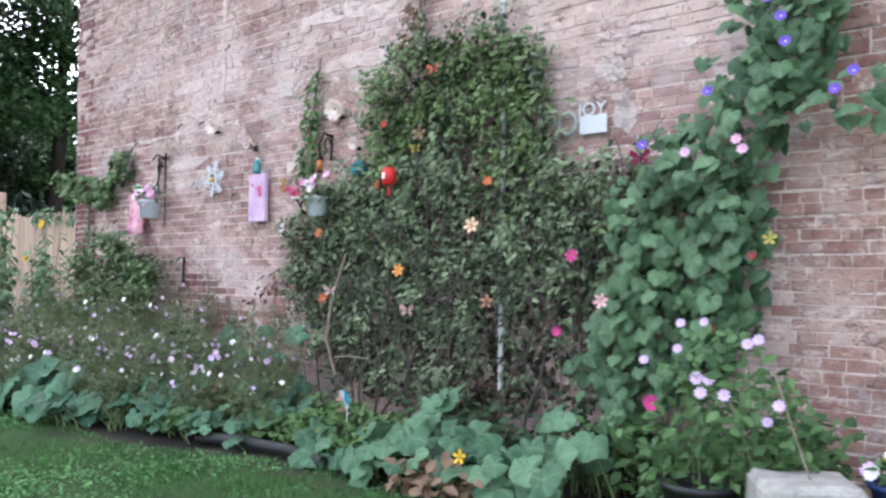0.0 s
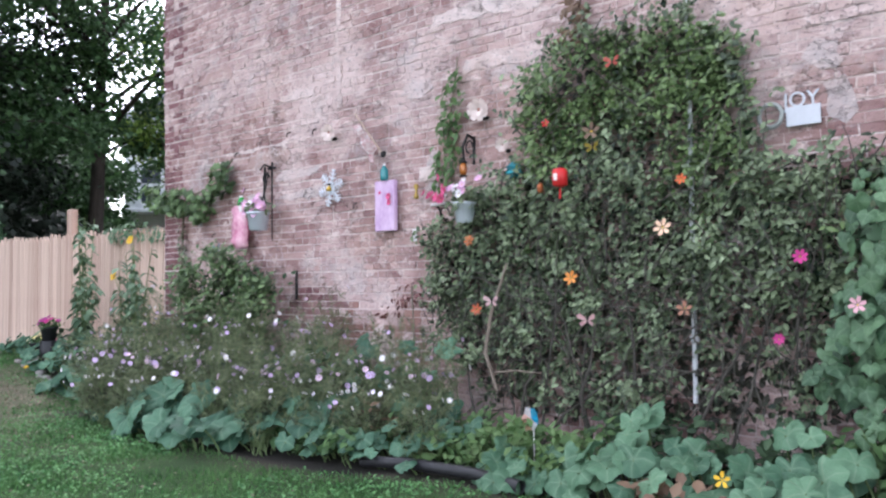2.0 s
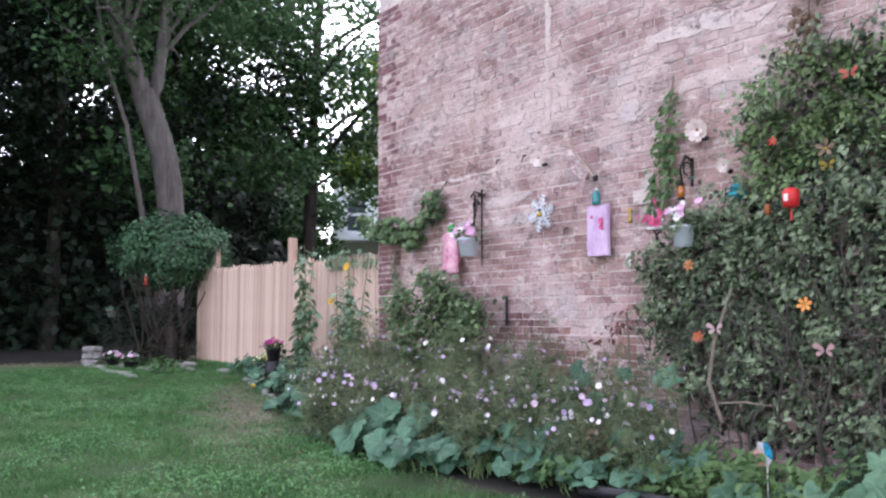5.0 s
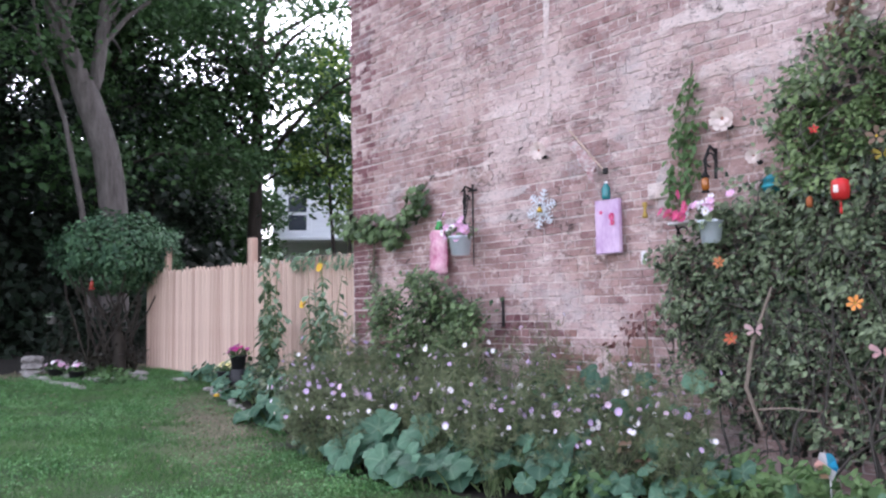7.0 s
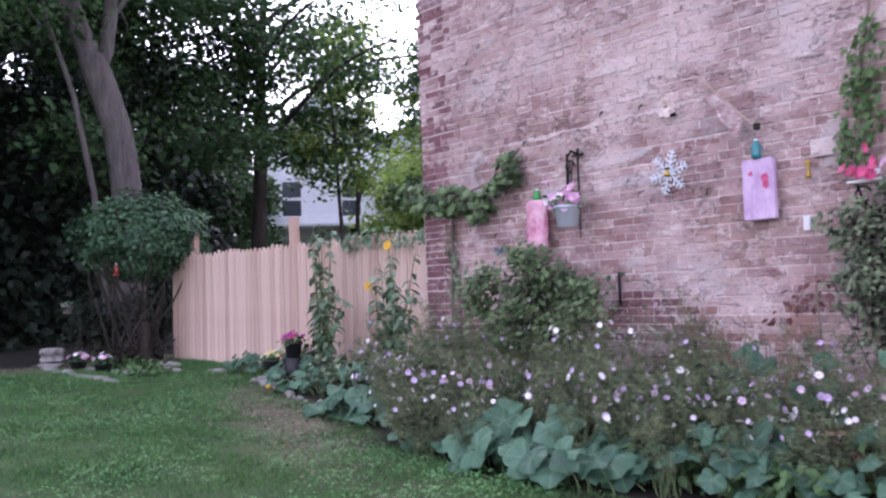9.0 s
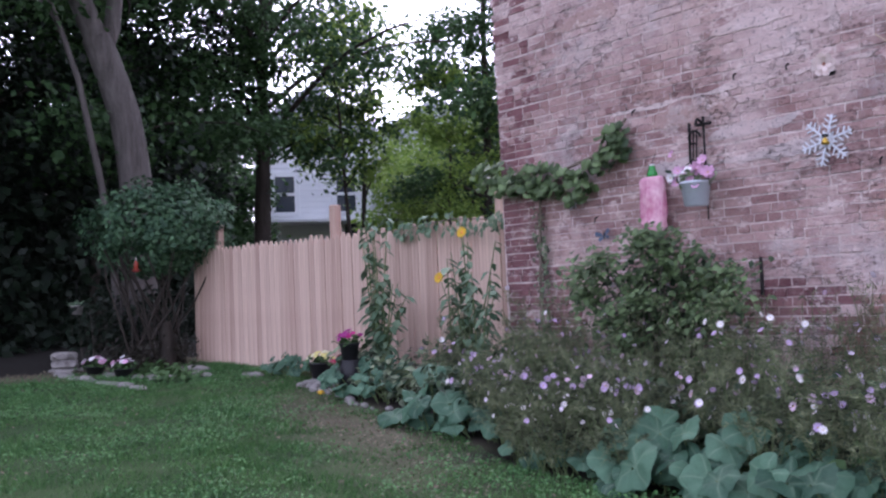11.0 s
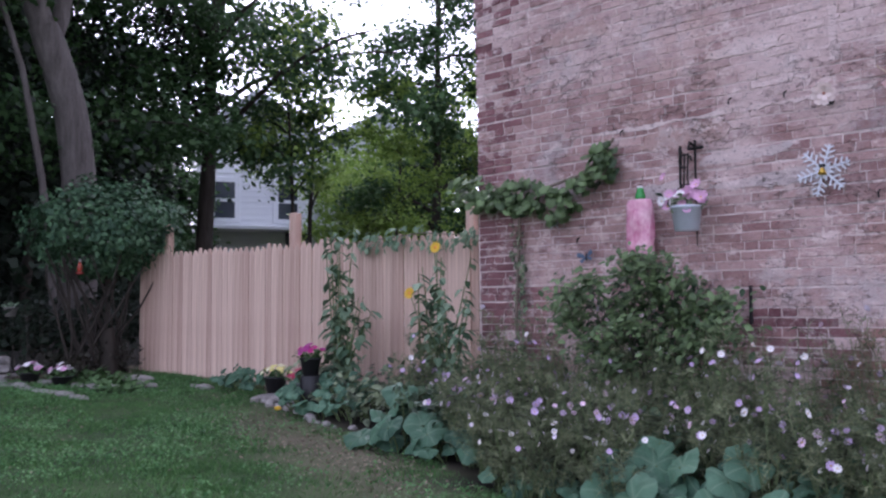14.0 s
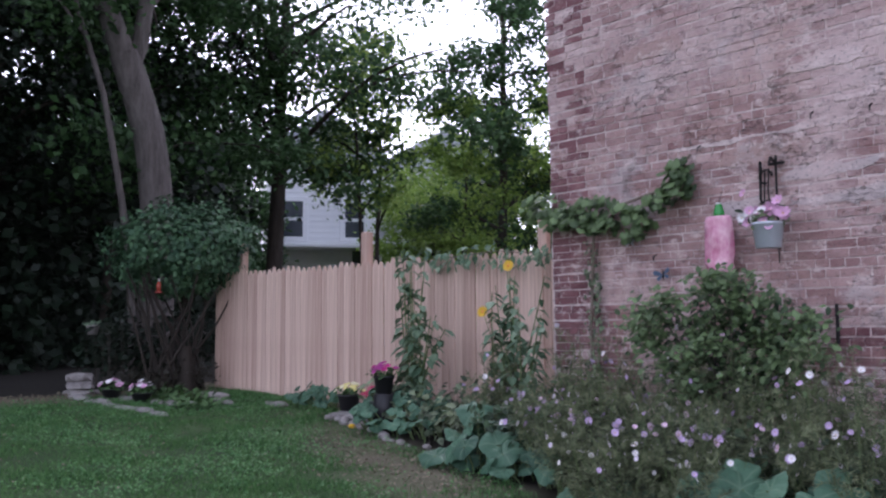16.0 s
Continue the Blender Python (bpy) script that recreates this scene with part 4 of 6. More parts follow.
place("foliage", mesh_of("foliage", V, F), M_IVY, vine, "loose shoots at the edge of the vine")["kind"] = "stuff"
# backing layer: the vine's dark gaps, their shade in the leaf colour
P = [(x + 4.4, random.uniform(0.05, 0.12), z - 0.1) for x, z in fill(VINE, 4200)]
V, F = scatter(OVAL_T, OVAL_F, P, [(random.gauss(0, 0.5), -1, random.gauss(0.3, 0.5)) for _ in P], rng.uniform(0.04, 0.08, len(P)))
place("foliage", mesh_of("foliage", V, F), M_BROWNSHADE, vine, "brown old leaves coloured as shaded gaps")["kind"] = "stuff"


def foliage_thing(name, label, category, outline, count, y_near, y_far, sizes, mat_, stem_rows=(), template=(OVAL_T, OVAL_F), tip=(0, -0.2, -0.9), gaps=-1.0):
    """A plant against the wall whose leaves fill an outline in x and z."""
    cx, cz = sum(p[0] for p in outline) / len(outline), min(p[1] for p in outline)
    ob = thing(name, (cx, y_far, cz), label, category)
    pts = [p for p in fill(outline, count) if noise.noise((p[0] * 6, 2.0, p[1] * 6)) > gaps]
    P = [(x - cx, random.uniform(y_near, y_far) - y_far, z - cz) for x, z in pts]
    N = [(random.gauss(0, 0.45), -1 + random.gauss(0, 0.35), 0.6 + random.gauss(0, 0.45)) for _ in P]
    V, F = scatter(*template, P, N, rng.uniform(*sizes, len(P)), np.tile(tip, (len(P), 1)))
    place("foliage", mesh_of("foliage", V, F), mat_, ob)["kind"] = "stuff"
    if stem_rows:
        V, F = join_tubes([([(x - cx, y - y_far, z - cz) for x, y, z in pts_], [r] * len(pts_)) for pts_, r in stem_rows], 5)
        place("stem", mesh_of("stem", V, F, True), M_TWIG, ob)
    return ob


foliage_thing("ivy_strand", "narrow upright strand of light ivy on the wall", "vine", [(-5.76, 3.08), (-5.9, 2.86), (-6.0, 2.45), (-6.02, 2.1), (-5.72, 2.08), (-5.74, 2.4), (-5.68, 2.82), (-5.72, 3.05)], 230, 4.54, 4.62, (0.045, 0.08), M_IVYLIGHT,
              [([(-5.85, 4.62, 2.05), (-5.88, 4.61, 2.5), (-5.77, 4.61, 3.12)], 0.008)])
foliage_thing("withered_vine", "dry brown withered strand of vine", "vine", [(-4.75, 3.0), (-4.55, 2.95), (-4.45, 3.3), (-4.5, 3.9), (-4.68, 3.9), (-4.62, 3.4)], 150, 4.5, 4.6, (0.05, 0.09), M_DRY, [([(-4.6, 4.6, 2.9), (-4.55, 4.58, 3.9)], 0.008)])
foliage_thing("grape_vine", "grape vine reaching round the corner of the wall", "vine", [(-10.6, 2.46), (-10.45, 2.5), (-10.2, 2.42), (-9.9, 2.38), (-9.6, 2.33), (-9.37, 2.30), (-9.05, 2.62), (-8.95, 2.62), (-8.88, 2.38), (-9.27, 2.16), (-9.5, 2.0), (-9.62, 2.15), (-9.9, 2.14), (-10.3, 2.2), (-10.6, 2.25)], 460, 4.40, 4.6, (0.05, 0.11), M_IVYDARK,
              [([(-9.95, 4.6, 0.3), (-9.97, 4.58, 1.3), (-9.92, 4.58, 2.1), (-9.6, 4.5, 2.3), (-9.2, 4.55, 2.4), (-8.97, 4.6, 2.65)], 0.014)], fan_leaf(squash_r, 14, 0.06, 0.04, 3), gaps=-0.15)
foliage_thing("corner_ivy", "creeper twining up a post at the wall corner", "vine", [(-10.02, 0.3), (-9.88, 0.3), (-9.86, 2.1), (-10.0, 2.1)], 260, 4.55, 4.62, (0.03, 0.06), M_IVY)
shrub = thing("rose_shrub", (-8.6, 4.35, ground_z(-8.6, 4.35)), "leafy green shrub against the brick wall", "shrub")
P, N, S, canes = [], [], [], []
SPRAYS = [(-9.28, 1.40), (-9.12, 1.30), (-9.05, 1.52), (-8.9, 1.56), (-8.75, 1.40), (-8.72, 1.66), (-8.55, 1.72), (-8.5, 1.50), (-8.4, 1.68), (-8.28, 1.55), (-8.3, 1.32), (-8.15, 1.36), (-8.62, 1.25), (-8.0, 1.42), (-7.93, 1.25), (-8.1, 1.15), (-8.9, 1.15), (-8.45, 1.05), (-8.75, 1.0), (-8.2, 0.9)]
sh = random.Random(77)
for x, z in SPRAYS:
    tip = Vector((max(x, -9.18) + 0.05, 4.35 - sh.uniform(0.0, 0.35), z - 0.08))
    root = Vector((-8.6 + sh.gauss(0, 0.08), 4.38 + sh.gauss(0, 0.04), 0.1))
    pts = bend(root, tip, (sh.gauss(0, 0.05), 0.02, 0.12), 7, 0.01)
    canes.append((pts, [0.010, 0.009, 0.008, 0.007, 0.006, 0.005, 0.004, 0.003]))
    for k in range(125):
        c = tip + Vector((sh.gauss(0, 0.10), sh.gauss(0, 0.08), sh.gauss(-0.02, 0.055)))
        P.append(c)
        N.append((sh.gauss(0, 0.45), -0.7 + sh.gauss(0, 0.35), 0.85 + sh.gauss(0, 0.3)))
        S.append(sh.uniform(0.035, 0.082))
off = Vector(shrub.location)
V, F = scatter(OVAL_T, OVAL_F, [tuple(c - off) for c in P], N, np.array(S))
place("foliage", mesh_of("foliage", V, F), M_IVYDARK, shrub)["kind"] = "stuff"
V, F = join_tubes([([q - off for q in pts], r) for pts, r in canes], 5)
place("stem", mesh_of("stem", V, F, True), M_VINESTEM, shrub, "thin dark arching canes")
# inner filler leaves, their colour holding the shade under the shrub
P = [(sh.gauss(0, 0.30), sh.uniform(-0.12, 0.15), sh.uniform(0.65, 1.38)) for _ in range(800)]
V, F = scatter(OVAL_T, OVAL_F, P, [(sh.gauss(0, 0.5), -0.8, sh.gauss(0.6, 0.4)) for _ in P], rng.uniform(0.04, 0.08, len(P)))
place("foliage", mesh_of("foliage", V, F), M_SHADELEAF, shrub, "inner leaves with shade in their dark green")["kind"] = "stuff"

foliage_thing("fence_creeper", "creeper trailing along the top of the wooden fence", "vine", [(-12.6, 1.93), (-12.0, 1.98), (-11.3, 1.92), (-10.6, 1.88), (-10.55, 2.12), (-11.2, 2.13), (-11.9, 2.18), (-12.5, 2.13)], 330, 4.9, 5.1, (0.05, 0.10), M_TALL,
              [([(-12.6, 5.0, 2.05), (-11.6, 5.05, 2.1), (-10.6, 5.05, 2.0)], 0.006)], gaps=-0.1)
foliage_thing("barberry", "low reddish-brown leafy plant beside the vine", "shrub", [(-6.5, 1.05), (-6.2, 1.12), (-5.95, 1.2), (-5.85, 1.42), (-6.1, 1.38), (-6.4, 1.26)], 48, 4.38, 4.55, (0.04, 0.07), tone("red_brown_leaf", (0.13, 0.05, 0.045)),
              [([(-6.1, 4.5, 0.1), (-6.12, 4.45, 0.8), (-6.15, 4.45, 1.3)], 0.008)])

# ---- climbing plant with heart-shaped leaves ----
MG = [(-1.86, 3.0), (-1.55, 3.0), (-1.45, 2.55), (-1.62, 2.3), (-1.78, 2.13), (-1.94, 1.79), (-1.83, 1.54), (-1.94, 1.27), (-2.0, 0.93), (-2.2, 0.75), (-2.67, 0.46), (-2.84, 0.69), (-2.87, 1.0), (-2.77, 1.19), (-2.63, 1.38), (-2.7, 1.63), (-2.6, 1.93), (-2.25, 2.19), (-2.04, 2.45)]
MG2 = [(-1.66, 2.05), (-1.1, 2.0), (-1.1, 2.3), (-1.55, 2.3)]
glory = thing("morning_glory", (-2.3, 4.5, 0.1), "climbing morning glory with heart-shaped leaves", "vine")
hearts = [veined(mesh_of("leaf", *fan_leaf(heart_r, 20, 0.06, 0.04, s)), 20, 4) for s in range(5)]
for me in hearts:
    me.materials.append(M_HEART)


def leaf_at(me, parent, p, normal, tip, size):
    n = Vector(normal).normalized()
    y = (Vector(tip) - n * Vector(tip).dot(n)).normalized()
    x = y.cross(n)
    m = Matrix((x, y, n)).transposed().to_4x4()
    m.translation = p
    return place("leaf", me, None, parent, "", m @ Matrix.Diagonal((size, size, size, 1)))


hr = random.Random(5)
spots = fill(MG, 470)
for x, z in spots + fill(MG2, 22):
    d = hr.random()
    leaf_at(hr.choice(hearts), glory, (x + 2.3, 4.55 - 0.52 * d ** 0.7 - 4.5, z - 0.1), (hr.gauss(0, 0.45), -1, 0.7 + hr.gauss(0, 0.45)), (hr.gauss(0, 0.4), -0.3, -1), hr.uniform(0.055, 0.115))
P = [(x + 2.3, hr.uniform(4.3, 4.58) - 4.5, z - 0.1) for x, z in fill(MG, 650)]
V, F = scatter(*fan_leaf(heart_r, 8, 0.06, 0.03, 9), P, [(hr.gauss(0, 0.5), -1, 0.5 + hr.gauss(0, 0.4)) for _ in P], rng.uniform(0.06, 0.11, len(P)), np.tile((0, 0, -1.0), (len(P), 1)))
place("foliage", mesh_of("foliage", V, F), M_HEART, glory)["kind"] = "stuff"
V, F = join_tubes([(bend((hr.uniform(-0.4, 0.3), 0, 0), (x + 2.3, -0.1, z - 0.1), (hr.gauss(0, 0.1), 0, 0), 7, 0.02), [0.006] * 8) for x, z in [p for p in spots if p[0] < -2.25][:8]], 5)
place("stem", mesh_of("stem", V, F, True), M_STEM, glory)["kind"] = "stuff"

# ---- squash plants along the edge of the bed ----
squash_me = [veined(mesh_of("leaf", *fan_leaf(squash_r, 30, 0.10, 0.05, s)), 30, 6) for s in range(6)]
for me in squash_me:
    me.materials.append(M_SQUASH)
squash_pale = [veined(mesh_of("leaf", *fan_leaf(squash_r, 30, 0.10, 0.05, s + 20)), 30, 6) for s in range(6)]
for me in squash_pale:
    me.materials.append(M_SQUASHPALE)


def squash(x0, x1, y0, y1, n, small, big, tall, label, seed):
    r_ = random.Random(seed)
    cx, cy = (x0 + x1) / 2, (y0 + y1) / 2
    gz = ground_z(cx, cy)
    ob = thing("squash_plant", (cx, cy, gz), label, "plant", "squash plants along the bed")
    st = []
    for k in range(n):
        x, y = r_.uniform(x0, x1), r_.uniform(y0, y1)
        z = ground_z(x, y) - gz + tall * (0.35 + 0.65 * r_.random()) * (0.55 + 0.45 * (y - y0) / (y1 - y0 + 0.01))
        s = r_.uniform(small, big)
        nrm = (r_.gauss(0.1, 0.4), -0.6 + r_.gauss(0, 0.35), 0.75)
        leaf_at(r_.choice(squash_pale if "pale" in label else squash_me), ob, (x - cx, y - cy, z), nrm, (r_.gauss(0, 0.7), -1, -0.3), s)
        st.append((bend((x - cx + r_.gauss(0, 0.05), y - cy + 0.12, ground_z(x, y) - gz - 0.02), (x - cx, y - cy, z - 0.08 * s), (0, 0.03, 0), 3), [0.007, 0.007, 0.006, 0.005]))
    V, F = join_tubes(st, 5)
    place("stem", mesh_of("stem", V, F, True), M_STEM, ob)["kind"] = "stuff"
    return ob


squash(-10.7, -9.2, 3.35, 3.85, 40, 0.15, 0.31, 0.46, "squash plant with broad green leaves over the lawn edge", 1)
squash(-8.1, -6.75, 2.88, 3.3, 40, 0.17, 0.33, 0.44, "squash plant with broad green leaves over the lawn edge", 2)
squash(-9.1, -8.1, 3.0, 3.3, 11, 0.14, 0.26, 0.30, "squash plant with broad green leaves over the lawn edge", 11)
squash(-7.2, -5.9, 3.2, 3.7, 60, 0.12, 0.25, 0.5, "leafy squash plant with small rounded leaves", 3)
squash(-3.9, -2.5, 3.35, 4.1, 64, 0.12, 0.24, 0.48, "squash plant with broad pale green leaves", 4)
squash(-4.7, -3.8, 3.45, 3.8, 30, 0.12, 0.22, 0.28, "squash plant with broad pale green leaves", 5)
squash(-14.1, -13.35, 4.1, 4.45, 44, 0.07, 0.14, 0.30, "low leafy plant at the foot of the fence", 6)
squash(-12.3, -11.3, 3.72, 4.25, 62, 0.08, 0.17, 0.46, "low leafy plant round the flower pots", 8)
squash(-6.7, -5.5, 3.75, 4.35, 34, 0.12, 0.22, 0.85, "tall leafy squash plant against the wall", 9)
squash(-6.1, -5.1, 3.35, 3.75, 36, 0.09, 0.17, 0.36, "leafy squash plant with small rounded leaves", 10)
squash(-5.9, -4.9, 3.75, 4.2, 14, 0.14, 0.22, 0.5, "leafy squash plant with small rounded leaves", 7)

# ---- cosmos ----


def flower_mesh(petals, length, width, cup, mat_, centre=M_YELLOW, core=0.16):
    """A flower facing up: petals round a small centre."""
    V, F = [], []
    for k in range(petals):
        a = 2 * math.pi * k / petals
        c, s = math.cos(a), math.sin(a)
        i = len(V)
        for u, w, z in ((0.1, 0, 0), (0.55, -width, cup * 0.5 + 0.03), (0.62, 0, cup * 0.5), (0.55, width, cup * 0.5 + 0.03), (1.0, -width * 0.7, cup), (1.02, width * 0.7, cup)):
            V.append(((c * u - s * w) * length, (s * u + c * w) * length, z * length))
        F += [(i, i + 1, i + 2), (i, i + 2, i + 3), (i + 1, i + 4, i + 2), (i + 2, i + 4, i + 5), (i + 2, i + 5, i + 3)]
    i = len(V)
    V.append((0, 0, core * length))
    for k in range(8):
        V.append((math.cos(k * 0.785) * core * length, math.sin(k * 0.785) * core * length, 0.02 * length))
    nF = len(F)
    F += [(i, i + 1 + k, i + 1 + (k + 1) % 8) for k in range(8)]
    me = mesh_of("flower", V, F)
    me.materials.append(mat_)
    me.materials.append(centre)
    for p in me.polygons[nF:]:
        p.material_index = 1
    return me


COSMOS = [flower_mesh(8, 0.036, 0.27, 0.2, m_) for m_ in (M_WHITE, M_PALELILAC, M_PALELILAC, M_LILACPETAL, M_PALEPINK)]


def facing(p, n, spin=0.0, size=1.0):
    q = Vector(n).normalized().to_track_quat("Z", "Y")
    return Matrix.Translation(p) @ q.to_matrix().to_4x4() @ Matrix.Rotation(spin, 4, "Z") @ Matrix.Diagonal((size, size, size, 1))


def cosmos(height, seed):
    r_ = random.Random(seed)
    ob = thing("cosmos_plant", (0, 0, -5), "feathery cosmos plant with white and pink flowers", "plant", "cosmos plants in the bed")
    tubes, P, T = [], [], []
    tops = []
    for k in range(16):
        a = r_.uniform(0, 6.28)
        b = Vector((math.cos(a) * r_.uniform(0.05, 0.34), math.sin(a) * r_.uniform(0.05, 0.30), height * r_.uniform(0.5, 1.0)))
        pts = bend((r_.gauss(0, 0.04), r_.gauss(0, 0.04), -0.02), b, (r_.gauss(0, 0.04), 0, 0), 6)
        tubes.append((pts, [0.004, 0.0035, 0.003, 0.003, 0.0025, 0.002, 0.0015]))
        tops.append(b)
        for j in range(11):
            u = 0.24 + 0.76 * r_.random() ** 0.65
            i = min(int(u * 6), 5)
            c = pts[i].lerp(pts[i + 1], u * 6 - i)
            out = Vector((r_.gauss(0, 1), r_.gauss(0, 1), r_.gauss(0.3, 0.5))).normalized()
            for q in range(15):
                w = r_.random()
                P.append(tuple(c + out * 0.085 * w))
                d = out * 0.8 + Vector((r_.gauss(0, 0.6), r_.gauss(0, 0.6), r_.gauss(0, 0.5)))
                T.append(tuple(d))
    V, F = join_tubes(tubes, 4)
    place("stem", mesh_of("stem", V, F), M_STEM, ob)
    V, F = scatter(NEEDLE_T, NEEDLE_F, P, rng.normal(size=(len(P), 3)), rng.uniform(0.03, 0.075, len(P)), np.array(T) * 1.2)
    place("foliage", mesh_of("foliage", V, F), M_FEATHER, ob)["kind"] = "stuff"
    for b in r_.sample(tops, 9):
        k = r_.uniform(0.62, 1.0) if r_.random() < 0.5 else 1.0
        p = Vector((b.x * 1.15, b.y * 1.15, b.z * k + 0.05)) + Vector((r_.gauss(0, 0.06), r_.gauss(0, 0.06), 0))
        place("flower", r_.choice(COSMOS), None, ob, "", facing(p, (p.x * 3 + r_.gauss(0, 0.4), p.y * 3 + r_.gauss(0, 0.4), 0.35), r_.random(), r_.uniform(0.42, 0.72)))
    return ob


kinds = [cosmos(h, 70 + i) for i, h in enumerate((1.25, 1.08, 0.92, 0.76, 0.58))]
cr = random.Random(8)
spots = []
for k in range(54):
    x = -10.9 + 5.6 * (k + cr.random()) / 54
    y = cr.uniform(bed_edge(x) + 0.5, 4.4)
    spots.append((x, y))
for k in range(10):
    x = -9.9 + 3.6 * (k + cr.random()) / 10
    spots.append((x, bed_edge(x) + cr.uniform(0.3, 0.6)))
for k in range(7):
    x = -9.3 + 1.35 * (k + cr.random()) / 7
    spots.append((x, bed_edge(x) + cr.uniform(0.10, 0.35)))
for k, (x, y) in enumerate(spots):
    back = (y - bed_edge(x)) / (4.4 - bed_edge(x))
    want = 0.58 + 0.60 * back + 0.28 * noise.noise((x * 1.7, y * 1.7, 12)) - 0.12 * max(0, x + 7.0) - (0.25 if x < -9.8 else 0)
    src = kinds[min(range(5), key=lambda i: abs((1.25, 1.08, 0.92, 0.76, 0.58)[i] - want) + 0.1 * cr.random())]
    m = pose(x, y, ground_z(x, y), cr.gauss(0, 4), cr.gauss(0, 4), cr.uniform(0, 360))
    if src.location.z < -4:
        src.matrix_basis = m
    else:
        copy_thing(src, m)
for o in kinds:
    if o.location.z < -4:
        o.matrix_basis = pose(-7.6, 4.2, ground_z(-7.6, 4.2))

# withering stalks in front of the wall
for x, y, h, sd in ((-7.25, 4.45, 1.35, 1), (-7.05, 4.4, 1.2, 2), (-6.75, 4.42, 1.05, 3), (-6.3, 4.3, 1.1, 4), (-8.0, 4.3, 1.15, 5)):
    r_ = random.Random(200 + sd)
    ob = thing("dry_stalks", (x, y, ground_z(x, y)), "tall withering stalks with feathery brown-green leaves", "plant", "withering stalks")
    tubes, P = [], []
    for k in range(9):
        pts = bend((r_.gauss(0, 0.04), r_.gauss(0, 0.03), -0.02), (r_.gauss(0, 0.12), r_.gauss(0, 0.06), h * r_.uniform(0.6, 1)), (r_.gauss(0, 0.03), 0, 0), 6)
        tubes.append((pts, [0.005, 0.0045, 0.004, 0.0035, 0.003, 0.002, 0.0015]))
        P += [tuple(pts[i].lerp(pts[i + 1], r_.random()) + Vector((r_.gauss(0, 0.03), r_.gauss(0, 0.03), r_.gauss(0, 0.02)))) for i in range(6) for _ in range(16)]
    V, F = join_tubes(tubes, 4)
    place("stem", mesh_of("stem", V, F), M_TWIG, ob)["kind"] = "stuff"
    V, F = scatter(NEEDLE_T, NEEDLE_F, P, rng.normal(size=(len(P), 3)), rng.uniform(0.04, 0.09, len(P)), np.tile((0, 0, 0.4), (len(P), 1)))
    place("foliage", mesh_of("foliage", V, F), M_DRYFEATHER, ob)["kind"] = "stuff"

# low growth that fills the bed


def weeds(x0, x1, y0, y1, n, tall, sizes, mat_, label, seed, name="leafy_weeds"):
    r_ = random.Random(seed)
    cx, cy = (x0 + x1) / 2, (y0 + y1) / 2
    gz = ground_z(cx, cy)
    ob = thing(name, (cx, cy, gz), label, "plant")
    P, N, tubes = [], [], []
    for k in range(n):
        x, y = r_.uniform(x0, x1), r_.uniform(y0, y1)
        h = tall * (0.25 + 0.75 * r_.random()) * (0.7 + 0.5 * noise.noise((x * 2.5, y * 2.5, seed)))
        P.append((x - cx, y - cy, ground_z(x, y) - gz + h))
        N.append((r_.gauss(0, 0.5), -0.5 + r_.gauss(0, 0.4), 0.8))
        if k % 14 == 0:
            tubes.append((bend((x - cx, y - cy + 0.05, -0.02), P[-1], (r_.gauss(0, 0.03), 0, 0), 3), [0.004, 0.004, 0.003, 0.002]))
    V, F = scatter(OVAL_T, OVAL_F, P, N, rng.uniform(*sizes, len(P)))
    place("foliage", mesh_of("foliage", V, F), mat_, ob)["kind"] = "stuff"
    V, F = join_tubes(tubes, 4)
    place("stem", mesh_of("stem", V, F), M_VINESTEM if "dark" in label else M_STEM, ob)["kind"] = "stuff"
    return ob


weeds(-5.6, -4.1, 3.6, 4.2, 1500, 0.42, (0.04, 0.09), M_IVYLIGHT, "low bright green weeds at the foot of the vine", 1)
weeds(-6.3, -5.5, 3.6, 4.2, 380, 0.6, (0.05, 0.10), M_DRY, "withering brown and green stalks", 2)
weeds(-3.5, -2.9, 3.3, 3.6, 160, 0.3, (0.06, 0.11), M_DRY, "withered brown leaves among the squash", 3)
# filler growth: its near-black green paints the shade between the cosmos
weeds(-10.4, -6.2, 3.5, 4.4, 4200, 0.75, (0.04, 0.10), M_SHADELEAF, "low green growth in shade tones beneath the cosmos", 4)
weeds(-12.4, -10.5, 3.9, 4.7, 900, 0.6, (0.05, 0.12), M_IVY, "dark leafy growth at the foot of the fence", 5)
weeds(-2.9, -1.5, 4.0, 4.5, 900, 0.55, (0.05, 0.11), M_SHRUB, "low green growth under the climbing plant", 6)
# added bushes: shade-coloured leaves darken the foot of the maple
weeds(-18.3, -17.2, 3.2, 5.1, 1500, 1.25, (0.07, 0.14), M_TREESHADE, "dark low bushes behind the lilac, shade in their leaves", 12)
weeds(-17.0, -15.9, 3.2, 4.3, 420, 0.5, (0.05, 0.10), M_BROWNSHADE, "dark reddish low plants under the lilac", 13)
weeds(-16.2, -14.6, 3.2, 3.7, 260, 0.16, (0.06, 0.12), M_SHRUB, "low green plants by the stones", 7)
weeds(-2.15, -1.35, 3.6, 4.2, 900, 1.0, (0.05, 0.09), M_SHRUB, "tall aster plant with narrow leaves", 8, "aster_plant")

# filler growth coloured as the deep shade between vine and squash
weeds(-4.3, -2.5, 4.15, 4.5, 700, 0.55, (0.05, 0.10), M_SHADELEAF, "dark low growth, shade in its leaves, at the foot of the wall", 9)
weeds(-7.2, -5.6, 3.3, 3.6, 420, 0.3, (0.05, 0.10), M_SHRUB, "low green growth at the bed edge", 10)

